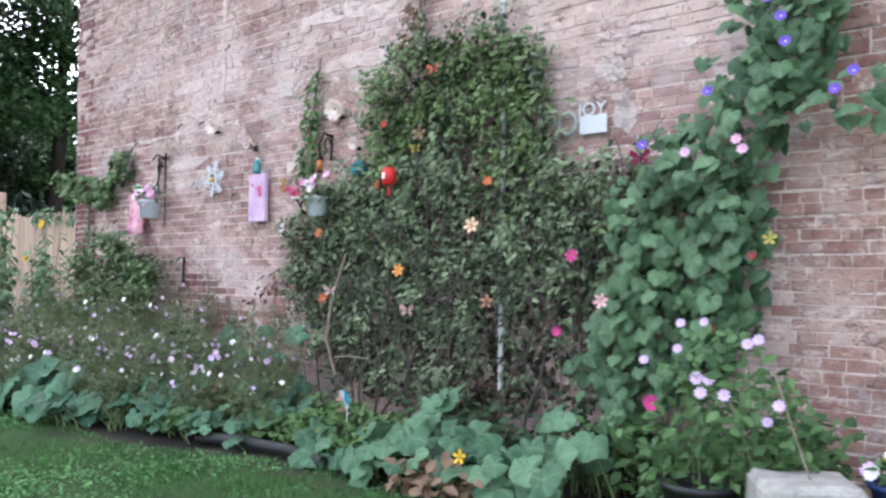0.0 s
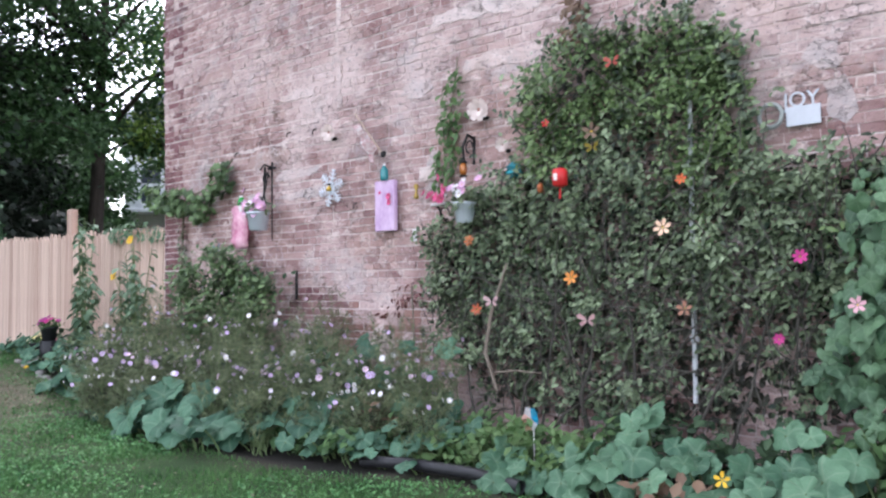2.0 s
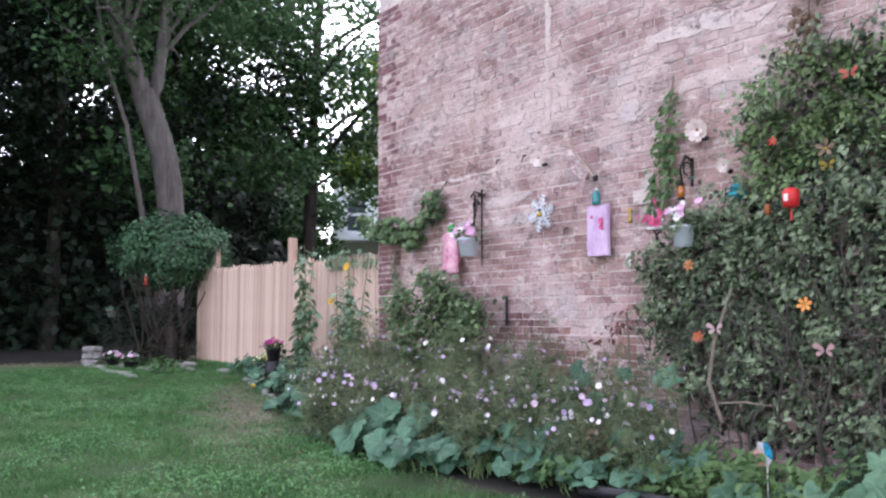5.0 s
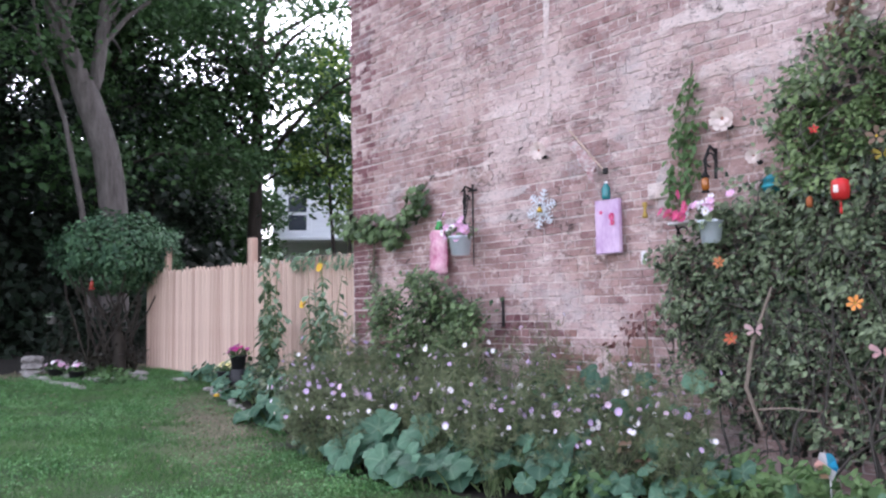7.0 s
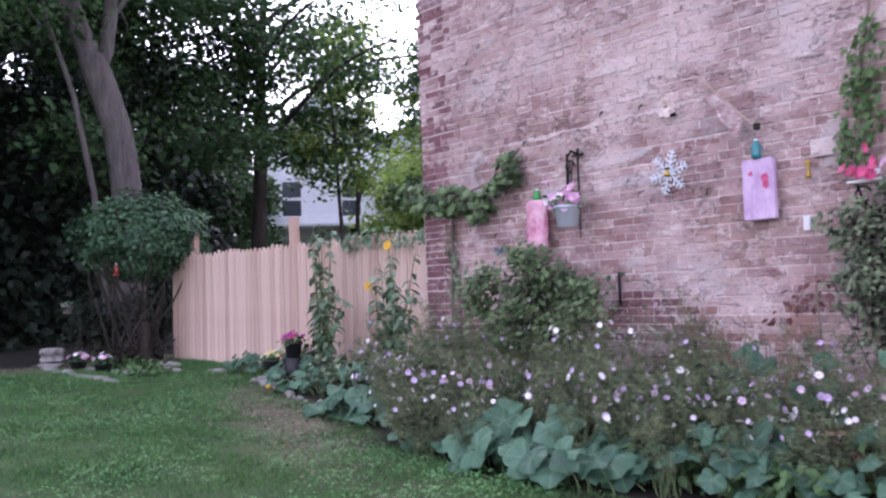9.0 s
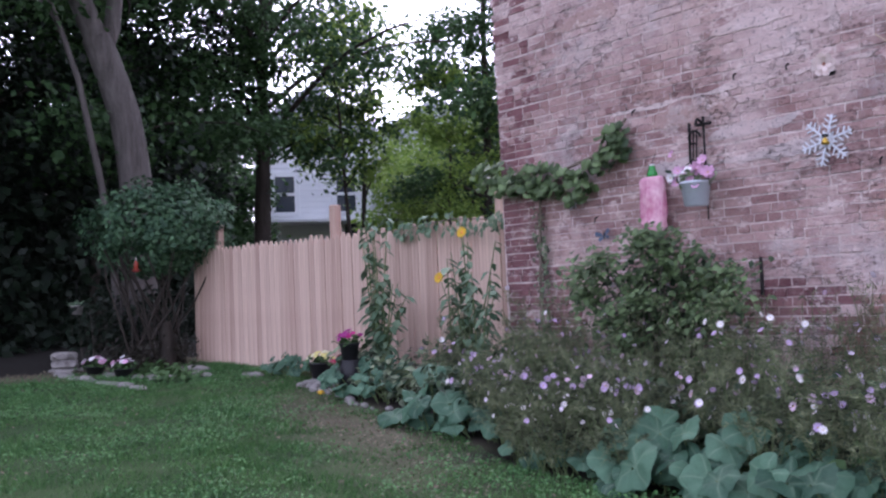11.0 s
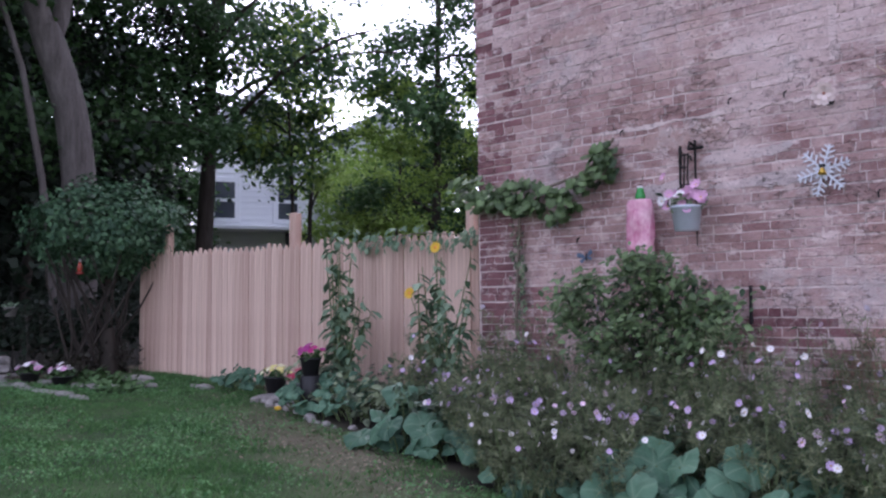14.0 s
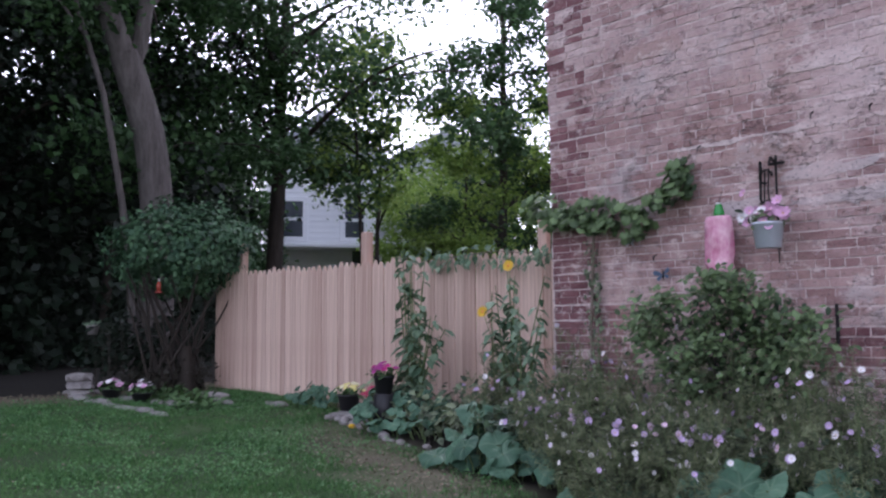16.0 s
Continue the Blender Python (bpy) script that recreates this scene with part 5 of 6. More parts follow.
# ---- tall leafy plants by the fence ----
oval_me = [mesh_of("leaf", OVAL_T, OVAL_F), mesh_of("leaf", [(x * 0.7, y, z + 0.05 * math.sin(y * 5)) for x, y, z in OVAL_T], OVAL_F)]
for me in oval_me:
    me.materials.append(M_TALL)
SUNFLOWER = flower_mesh(12, 0.055, 0.2, 0.1, M_YELLOW, M_ORANGE, 0.3)


def tall_plant(x, y, height, n, seed, flowers, label):
    r_ = random.Random(seed)
    gz = ground_z(x, y)
    ob = thing("sunflower_plant", (x, y, gz), label, "plant")
    tops, tubes = [], []
    for k in range(6):
        top = Vector((r_.gauss(0, 0.2), r_.gauss(0, 0.1), height * r_.uniform(0.7, 1)))
        if k == 0:
            top = Vector((0, 0, height))
        tubes.append((bend((r_.gauss(0, 0.06), 0, -0.03), top, (r_.gauss(0, 0.05), 0, 0), 6), [0.011, 0.010, 0.009, 0.008, 0.007, 0.005, 0.004]))
    for k in range(n):
        pts = r_.choice(tubes)[0]
        u = 0.15 + 0.85 * r_.random()
        i = min(int(u * 6), 5)
        c = pts[i].lerp(pts[i + 1], u * 6 - i)
        a = r_.uniform(0, 6.28)
        out = Vector((math.cos(a), math.sin(a), 0.3 - 0.6 * r_.random()))
        leaf_at(r_.choice(oval_me), ob, c, (out.x * 0.5, out.y * 0.5, 0.9), out, r_.uniform(0.10, 0.21) * (1.2 - 0.5 * u))
    for fx, fy, fz in flowers:
        p = Vector((fx - x, fy - y, fz - gz))
        place("flower", SUNFLOWER, None, ob, "yellow sunflower head", facing(p, (0.2, -1, 0.3), r_.random(), 1.0))
        tubes.append((bend((p.x * 0.5, 0, p.z - 0.5), p + Vector((0, 0.012, -0.01)), (0, 0, 0), 4), [0.006, 0.005, 0.005, 0.004, 0.004]))
    V, F = join_tubes(tubes, 6)
    place("stem", mesh_of("stem", V, F, True), M_STEM, ob)


tall_plant(-12.35, 4.55, 1.9, 190, 1, [], "tall leafy plant in front of the wooden fence")
tall_plant(-10.85, 4.45, 1.8, 190, 2, [(-10.72, 4.36, 1.87), (-11.0, 4.3, 1.46)], "tall sunflower plant with small yellow heads")
tall_plant(-12.0, 4.35, 1.15, 150, 3, [], "tall leafy plant in front of the wooden fence")
tall_plant(-10.55, 4.3, 1.3, 150, 4, [], "tall leafy plant at the corner of the wall")

# ---- hanging flower buckets ----
BLOOMS = {n_: flower_mesh(7, 0.055, 0.32, 0.35, m_, M_YELLOW, 0.14) for n_, m_ in (("white", M_WHITE), ("pink", M_PINK), ("rose", tone("rose_petal", (0.72, 0.10, 0.26))))}


def bucket(x, y, z, r, tall, blooms, label, seed):
    r_ = random.Random(seed)
    ob = thing("hanging_bucket", (x, y, z), label, "hanging planter", "flower buckets on the wall")
    part("bucket", lathe([(r * 0.78, -tall), (r * 0.98, -0.012), (r * 1.06, -0.012), (r * 1.06, 0.006), (r * 0.94, 0.004), (r * 0.92, -0.03)], 24), M_PALEBLUE, ob, "pale blue enamel bucket", True)
    V, F = join_tubes([([(math.cos(a) * r * 1.03, 0, math.sin(a) * r * 1.5) for a in [math.pi * k / 12 for k in range(13)]], [0.004] * 13)], 6)
    place("handle", mesh_of("handle", V, F, True), M_IRON, ob)
    P = [(r_.gauss(0, r * 0.7), r_.gauss(-0.02, r * 0.5), r_.uniform(-0.02, 0.10)) for _ in range(60)]
    V, F = scatter(OVAL_T, OVAL_F, P, [(r_.gauss(0, 0.6), -0.6, 0.7) for _ in P], rng.uniform(0.05, 0.09, 60))
    place("foliage", mesh_of("foliage", V, F), M_IVY, ob)["kind"] = "stuff"
    for kind_, dx, dy, dz, s in blooms:
        place("flower", BLOOMS[kind_], None, ob, "", facing((dx, dy, dz), (dx * 2 + r_.gauss(0, 0.3), -1, 0.5 + r_.gauss(0, 0.3)), r_.random(), s))
    return ob


fb = random.Random(3)
bucket(-8.27, 4.44, 2.03, 0.11, 0.17, [(("white", "white", "pink")[k % 3], fb.uniform(-0.19, 0.02), -0.08 + fb.gauss(0, 0.02), 0.06 + fb.gauss(0, 0.05), fb.uniform(0.45, 0.75)) for k in range(13)] + [("pink", fb.uniform(0.0, 0.17), -0.09 + fb.gauss(0, 0.02), 0.06 + fb.gauss(0, 0.045), fb.uniform(0.5, 0.95)) for k in range(9)],
       "pale blue bucket of white and pink flowers hanging on the wall", 1)
bucket(-5.52, 4.40, 1.92, 0.082, 0.15, [("rose", -0.25 + fb.gauss(0, 0.075), -0.05 + fb.gauss(0, 0.02), 0.09 + fb.gauss(0, 0.045), fb.uniform(0.45, 0.8)) for _ in range(14)] + [(("pink", "pink", "white")[k % 3], 0.02 + fb.gauss(0, 0.085), -0.09 + fb.gauss(0, 0.02), 0.08 + fb.gauss(0, 0.035), fb.uniform(0.45, 0.8)) for k in range(12)],
       "pale blue bucket of rose and pink flowers hanging on the wall", 2)
shelf = thing("wall_shelf", (-5.72, 4.50, 1.935), "narrow white shelf on a black iron bracket", "shelf")
part("board", box(0.36, 0.16, 0.022, (0, 0, 0), 0.006), M_WHITE, shelf)
V, F = join_tubes([([(-0.12, 0.08, -0.16), (-0.12, 0.0, -0.10), (-0.12, -0.06, -0.01)], [0.008] * 3), ([(-0.12 + 0.05 * math.cos(k * 0.6), 0.02, -0.07 + 0.05 * math.sin(k * 0.6)) for k in range(10)], [0.007] * 10)], 6)
place("bracket", mesh_of("bracket", V, F, True), M_IRON, shelf, "black iron scroll bracket")
hp = thing("hanging_planter", (-18.0, 3.33, 1.32), "small pale hanging planter by the dark trees", "hanging planter")
hp.scale = (0.8, 0.8, 0.8)
part("pot", lathe([(0.08, -0.09), (0.115, 0.07), (0.125, 0.07), (0.125, 0.085), (0.10, 0.085), (0.09, 0.05)], 18), M_STONE, hp, "", True)
V, F = join_tubes([([(sg * 0.12, 0, 0.08), (0, 0, 0.5)], [0.004, 0.004]) for sg in (-1, 1)] + [([(0, 0, 0.5), (-0.3, 0.5, 1.4)], [0.004, 0.004])], 5)
place("wire", mesh_of("wire", V, F), M_IRON, hp)
V, F = scatter(OVAL_T, OVAL_F, [(fb.gauss(0, 0.08), fb.gauss(0, 0.08), 0.09 + 0.06 * fb.random()) for _ in range(50)], rng.normal(size=(50, 3)) * 0.6 + (0, 0, 1), rng.uniform(0.04, 0.07, 50))
place("foliage", mesh_of("foliage", V, F), M_TALL, hp)["kind"] = "stuff"


def iron(name, tubes, label, at, n=6):
    ob = thing(name, at, label, "wall bracket")
    V, F = join_tubes(tubes, n)
    place("bracket", mesh_of("bracket", V, F, True), M_IRON, ob)
    return ob


scroll = [(math.cos(a) * 0.05 - 0.05, -0.02, 0.18 + math.sin(a) * 0.05) for a in [k * 0.6 for k in range(9)]]
iron("plant_hanger", [([(-0.10, 0.0, 0.30), (-0.10, -0.01, 0.02), (-0.06, -0.02, -0.1)], [0.012, 0.010, 0.008]), ([(0.02, 0, 0.33), (0.02, 0, -0.45)], [0.010, 0.005]), ([(0.02, -0.01, 0.28), (0.03, -0.10, 0.30), (0.05, -0.16, 0.24)], [0.010, 0.01, 0.008]),
                     ([(-0.06, -0.01, 0.24), (-0.05, -0.05, 0.0), (-0.02, -0.15, -0.08)], [0.006] * 3), ([(-0.03, -0.01, 0.24), (-0.02, -0.05, 0.05), (0.05, -0.15, -0.08)], [0.006] * 3), (scroll, [0.008] * 9),
                     ([(-0.03, -0.01, 0.27), (0.09, -0.01, 0.27)], [0.012, 0.012])], "black wrought-iron plant hanger with curled hooks", (-8.30, 4.61, 2.21))
iron("iron_bar", [([(0, 0, 0.27), (0, 0, 0)], [0.012, 0.014])], "short rusty iron bar fixed to the wall", (-7.89, 4.615, 1.19))
iron("plant_hanger", [([(0, 0, 0.10), (0, -0.01, -0.12)], [0.012, 0.012]), ([(0, -0.01, 0.08), (0.02, -0.10, 0.10), (0.0, -0.14, 0.0), (0.0, -0.12, -0.10)], [0.014, 0.012, 0.010, 0.008]), ([(x * 0.7, y, z - 0.16) for x, y, z in scroll], [0.007] * 9)],
     "black wrought-iron scroll bracket on the wall", (-5.60, 4.61, 2.36))
for x, z in ((-9.33, 1.86), (-7.02, 2.02), (-8.9, 2.68), (-8.0, 2.78), (-7.6, 2.76)):
    iron("wall_hook", [([(0, 0.02, 0.03), (0, -0.02, 0.01), (0.005, -0.03, -0.025)], [0.006, 0.006, 0.005])], "small black iron hook in the wall", (x, 4.61, z))

# ---- ornaments on the wall ----


def ornament(name, bm, mat_, at, label, category, smooth=False):
    ob = part(name, bm, mat_, None, "", smooth)
    ob.location = at
    return tagged(ob, label, category)


# pink bag over a bottle
bag = thing("bottle_feeder", (-8.70, 4.53, 1.70), "pink plastic bag round a green bottle hung on the wall", "feeder")
bm = lathe([(0.085, 0.0), (0.108, 0.02), (0.116, 0.08), (0.112, 0.16), (0.114, 0.24), (0.110, 0.32), (0.108, 0.40), (0.10, 0.43), (0.03, 0.435)], 26)
for v in bm.verts:
    v.co.y *= 0.55
    v.co += Vector((1, 0.6, 0)) * 0.022 * noise.noise(v.co * 17) + Vector((0, -1, 0)) * 0.04 * noise.noise(v.co * 26)
part("bag", bm, material("pink_marbled_plastic", (0.52, 0.12, 0.24), (0.88, 0.58, 0.66), scale=13, rough=0.22, bump=1.0, fine=34, stretch=(1, 1, 0.6), spec=0.6), bag, "crumpled marbled pink plastic bag", True)
part("bottle_neck", lathe([(0.04, 0.425), (0.04, 0.46), (0.028, 0.50), (0.024, 0.52)], 16), tone("green_glass", (0.02, 0.30, 0.05), rough=0.15, spec=0.6), bag, "green bottle neck", True)
part("cap", lathe([(0.022, 0.515), (0.022, 0.535)], 12), M_WHITE, bag, "white cap")
V, F = join_tubes([([(0, 0, 0.53), (0, 0.05, 0.62)], [0.003, 0.003])], 5)
place("wire", mesh_of("wire", V, F), M_IRON, bag)

# painted plank with a teal bottle
plank = thing("painted_plank", (-6.585, 4.58, 1.77), "mauve painted wooden plank with a flower hung on the wall", "plaque")
part("plank", box(0.245, 0.045, 0.43, (0, 0, 0.215), 0.006), material("mauve_paint", (0.46, 0.28, 0.48), (0.74, 0.56, 0.72), scale=12, rough=0.7, bump=0.3, fine=50, stretch=(1, 1, 0.4)), plank)
part("bottle", lathe([(0.032, 0.432), (0.036, 0.45), (0.036, 0.52), (0.02, 0.545), (0.014, 0.56)], 16, (0, -0.02, 0)), tone("teal_glass", (0.02, 0.22, 0.24), rough=0.2, spec=0.6), plank, "teal glass bottle", True)
part("cap", lathe([(0.015, 0.558), (0.015, 0.575)], 12, (0, -0.02, 0)), M_WHITE, plank)
for dx, dz, s in ((0.06, 0.29, 0.55), (0.065, 0.24, 0.45), (-0.05, 0.33, 0.3)):
    place("painted_flower", BLOOMS["rose"], None, plank, "red painted flower", facing((dx, -0.026, dz), (0, -1, 0.05), dx, s))

# snowflake
bm = bmesh.new()


def bar(bm, a, b, w=0.012, t=0.010):
    a, b = Vector(a), Vector(b)
    d = (b - a)
    r = bmesh.ops.create_cube(bm, size=1)["verts"]
    bmesh.ops.scale(bm, vec=(d.length, t, w), verts=r)
    bmesh.ops.rotate(bm, matrix=Matrix.Rotation(-math.atan2(d.z, d.x), 3, "Y"), verts=r)
    bmesh.ops.translate(bm, vec=(a + b) / 2, verts=r)


for k in range(6):
    a = k * math.pi / 3 + 0.25
    c, s = math.cos(a), math.sin(a)
    bar(bm, (0, 0.001 * k, 0), (c * 0.175, 0.001 * k, s * 0.175), 0.013)
    for u, ln in ((0.035, 0.040), (0.075, 0.055), (0.115, 0.050), (0.150, 0.034)):
        for sg in (-1, 1):
            bar(bm, (c * u, 0.0005 * k, s * u), (c * u + math.cos(a + sg * 1.05) * ln, 0.0005 * k, s * u + math.sin(a + sg * 1.05) * ln), 0.009)
    a2 = a + math.pi / 6
    bar(bm, (0, 0.0007 * k, 0), (math.cos(a2) * 0.07, 0.0007 * k, math.sin(a2) * 0.07), 0.012)
flake = ornament("snowflake", bm, tone("white_glitter", (0.74, 0.76, 0.82), vary=0.9), (-7.36, 4.605, 2.21), "white snowflake ornament with a gold bell on the wall", "ornament")
part("bell", lathe([(0.028, -0.03), (0.022, -0.01), (0.012, 0.01), (0.006, 0.018)], 14, (0, -0.02, 0)), tone("gold", (0.65, 0.42, 0.08), rough=0.3, metal=0.8), flake, "small gold bell", True)
part("ribbon", box(0.045, 0.012, 0.02, (0, -0.018, 0.03), 0.004), M_BLACKPOT, flake, "dark ribbon")


def rosette(x, z, r, label):
    ob = thing("ceramic_flower", (x, 4.60, z), label, "ornament")
    me = flower_mesh(8, r, 0.36, 0.5, M_CREAM, M_RUSSET, 0.3)
    place("bloom", me, None, ob, "", facing((0, -0.03, 0), (0.35, -1, -0.15), 0.2, 1.0))
    me = flower_mesh(6, r * 0.62, 0.4, 0.8, M_CREAM, M_RUSSET, 0.35)
    place("bloom", me, None, ob, "", facing((0.01, -0.045, 0), (0.35, -1, -0.15), 0.6, 1.0))
    part("base", lathe([(r * 0.3, -0.03), (r * 0.45, -0.01), (r * 0.2, 0.0)], 10, (0.03, 0.0, -r * 0.55)), M_IRON, ob, "dark base")
    return ob


M_CREAM = tone("cream_ceramic", (0.86, 0.72, 0.68), rough=0.4, vary=0.8)
M_RUSSET = tone("russet_ceramic", (0.40, 0.17, 0.13), rough=0.4)
rosette(-7.33, 2.71, 0.075, "cream and peach ceramic flower on the wall")
rosette(-5.51, 2.65, 0.085, "cream and peach ceramic flower on the wall")
rosette(-5.28, 2.35, 0.05, "small cream ceramic flower on the wall")

# furled flag
flag = thing("small_flag", (-6.78, 4.56, 2.62), "small faded red and white flag furled on a stick", "flag")
V, F = join_tubes([([(-0.22, 0.03, 0.22), (0.22, -0.04, -0.20)], [0.006, 0.006])], 8)
place("pole", mesh_of("pole", V, F, True), tone("pale_wood", (0.55, 0.42, 0.32)), flag, "pale wooden stick")
bm = bmesh.new()
gr = [[bm.verts.new((-0.13 + 0.26 * u / 8 - 0.05 * v / 4, -0.02 + 0.025 * math.sin(u * 1.9 + v), 0.13 - 0.25 * u / 8 - (0.04 + 0.11 * min(u, 6) / 6) * v / 4)) for v in range(5)] for u in range(9)]
for u in range(8):
    for v in range(4):
        bm.faces.new((gr[u][v], gr[u + 1][v], gr[u + 1][v + 1], gr[u][v + 1]))
bmesh.ops.solidify(bm, geom=bm.faces[:], thickness=0.004)
part("cloth", bm, material("faded_stripes", (0.55, 0.28, 0.28), (0.92, 0.87, 0.86), scale=18, rough=0.9, fine=60, stretch=(1, 1, 3), spread=0.2), flag, "faded striped cloth", True)
part("finial", box(0.05, 0.03, 0.05, (0.23, -0.04, -0.2), 0.01), M_IRON, flag, "dark bracket")

# lanterns and bird boxes in the vine
lan = thing("red_lantern", (-4.52, 4.24, 2.005), "small red paper lantern with a tassel in the vine", "lantern")
lan.scale = (0.8, 0.8, 0.85)
part("lantern", lathe([(0.03, -0.075), (0.062, -0.06), (0.066, 0.0), (0.062, 0.06), (0.03, 0.075)], 18), M_SCARLET, lan, "", True)
part("panel", box(0.04, 0.006, 0.055, (0, -0.066, 0.0), 0.003), M_CREAM, lan, "pale panel")
part("cap", lathe([(0.03, 0.075), (0.02, 0.09), (0.006, 0.10)], 10), M_IRON, lan)
part("tassel", lathe([(0.004, -0.17), (0.011, -0.16), (0.007, -0.09), (0.003, -0.07)], 8), M_SCARLET, lan, "red tassel")
am = thing("glass_lantern", (-5.62, 4.50, 2.2), "amber glass lantern hanging from an iron bracket", "lantern")
am.scale = (0.62, 0.62, 0.85)
part("glass", lathe([(0.03, -0.06), (0.045, -0.03), (0.045, 0.03), (0.03, 0.05)], 16), tone("amber_glass", (0.42, 0.13, 0.02), rough=0.2, spec=0.6), am, "amber glass", True)
part("frame", lathe([(0.05, 0.05), (0.052, 0.06), (0.02, 0.09), (0.008, 0.11)], 12), M_IRON, am)
part("base", lathe([(0.045, -0.075), (0.048, -0.06)], 12), M_IRON, am)
tb = thing("teal_bird_box", (-5.1, 4.48, 2.12), "small round teal bird box in the vine", "bird box")
part("body", lathe([(0.02, -0.055), (0.055, -0.04), (0.06, 0.0), (0.05, 0.03), (0.065, 0.035), (0.03, 0.065), (0.008, 0.075)], 16), tone("teal_paint", (0.02, 0.20, 0.25), rough=0.5), tb, "", True)
part("band", lathe([(0.064, -0.012), (0.066, -0.006), (0.064, 0.0)], 16), tone("light_teal", (0.05, 0.42, 0.50)), tb, "lighter band")
ob_ = ornament("orange_lantern", lathe([(0.014, -0.035), (0.02, -0.02), (0.02, 0.02), (0.01, 0.035)], 12), tone("orange_paint", (0.42, 0.12, 0.04)), (-4.79, 4.38, 1.97), "tiny orange lantern in the vine", "lantern", True)
ornament("plaque", box(0.05, 0.012, 0.10, (0, 0, 0), 0.004), M_WHITE, (-6.27, 4.61, 1.72), "small white plaque on the wall", "plaque")
ornament("gold_figure", lathe([(0.02, -0.06), (0.022, -0.04), (0.008, 0.0), (0.022, 0.04), (0.018, 0.06)], 10), tone("dull_gold", (0.45, 0.30, 0.08), rough=0.4, metal=0.5), (-6.23, 4.59, 2.08), "small gold spindle ornament on the wall", "ornament", True)
ornament("wall_plate", box(0.2, 0.012, 0.12, (0, 0, 0), 0.004), M_PLASTER, (-6.12, 4.62, 2.22), "flat pale grey plate fixed to the wall", "plate")


def winged(name, x, y, z, size, mat_, label, tilt=0.0):
    """Butterfly with four wings and a body."""
    ob = thing(name, (x, y, z), label, "ornament")
    for sg in (-1, 1):
        for a, ln in ((0.45, 1.0), (-0.5, 0.75)):
            bm = bmesh.new()
            pts = [(0, 0), (0.45, 0.22), (0.9, 0.26), (1.0, 0.0), (0.85, -0.2), (0.4, -0.14)]
            rot = Matrix.Rotation(a + tilt * sg, 2)
            f = []
            for u, v in pts:
                q = rot @ Vector((u * ln * size, v * ln * size))
                f.append(bm.verts.new((sg * q.x, -0.25 * abs(q.x), q.y)))
            g = bm.faces.new(f)
            bmesh.ops.solidify(bm, geom=[g], thickness=0.003)
            part("wing", bm, mat_, ob)
    part("body", lathe([(0.002, -0.4 * size), (0.07 * size, -0.2 * size), (0.07 * size, 0.3 * size), (0.002, 0.45 * size)], 8), M_IRON, ob)
    return ob


winged("butterfly", -4.12, 4.27, 2.71, 0.065, tone("red_white", (0.75, 0.18, 0.14)), "red butterfly ornament in the vine")
winged("butterfly", -5.09, 4.20, 1.18, 0.075, tone("pink_wing", (0.88, 0.62, 0.62)), "pale pink butterfly ornament in the vine")
winged("butterfly", -4.34, 4.27, 1.06, 0.078, tone("salmon_wing", (0.86, 0.54, 0.55)), "pale pink butterfly ornament in the vine")
winged("butterfly", -4.28, 4.27, 2.18, 0.06, tone("ochre_wing", (0.45, 0.34, 0.06)), "ochre butterfly ornament in the vine")
winged("butterfly", -2.37, 4.02, 1.93, 0.07, tone("crimson_wing", (0.34, 0.02, 0.10)), "large crimson and purple butterfly ornament among the leaves")
winged("butterfly", -9.55, 4.59, 2.0, 0.06, tone("silver_wing", (0.55, 0.56, 0.58)), "small silver butterfly ornament on the wall")
winged("dragonfly", -9.25, 4.60, 1.72, 0.085, tone("blue_wing", (0.16, 0.24, 0.36)), "blue metal dragonfly ornament on the wall", 0.2)


def lily(x, y, z, r, mat_, label, petals=6, name="lily_flower"):
    return tagged(place(name, flower_mesh(petals, r, 0.26, 0.25, mat_, M_YELLOW, 0.12), None, None, "", facing((x, y, z), (0.2, -1, 0.25), 0.3, 1.0)), label, "flower")


M_DULLRED = tone("dull_red_petal", (0.32, 0.05, 0.06))
lily(-4.52, 4.35, 1.34, 0.048, M_ORANGE, "orange lily in the vine")
lily(-3.83, 4.35, 1.64, 0.055, M_PEACH, "pale peach lily in the vine")
lily(-5.37, 4.36, 1.12, 0.045, tone("rust_petal", (0.55, 0.13, 0.06)), "small rust-red flower in the vine")
lily(-3.70, 4.36, 1.14, 0.048, tone("copper_petal", (0.36, 0.17, 0.11)), "copper star flower in the vine", 5)
lily(-3.71, 4.37, 1.93, 0.034, tone("vermilion_petal", (0.70, 0.15, 0.05)), "small vermilion flower in the vine")
lily(-5.44, 4.36, 1.63, 0.04, tone("dull_orange_petal", (0.60, 0.20, 0.08)), "small orange flower in the vine")
lily(-4.36, 4.38, 2.31, 0.06, M_DRY, "dried brown flower in the vine", 5)
lily(-4.75, 4.40, 2.42, 0.03, M_SCARLET, "tiny red flower in the vine", 5)
lily(-3.1, 4.30, 0.98, 0.032, M_MAGENTA, "magenta flower in the vine", 7)
lily(-2.94, 4.22, 1.43, 0.04, M_MAGENTA, "magenta flower among the leaves", 7)
lily(-2.57, 3.96, 1.18, 0.042, tone("dusty_pink", (0.66, 0.36, 0.40)), "dusty pink lily among the leaves")
lily(-2.29, 4.0, 0.67, 0.042, M_MAGENTA, "bright magenta zinnia by the wall", 10, "zinnia_flower")
lily(-2.95, 3.28, 0.40, 0.038, M_YELLOW, "yellow squash blossom among the leaves", 5, "squash_blossom")
lily(-2.02, 4.1, 1.06, 0.024, M_DULLRED, "small red flower among the leaves", 7)
lily(-1.83, 4.15, 1.42, 0.024, M_DULLRED, "small red flower among the leaves", 7)
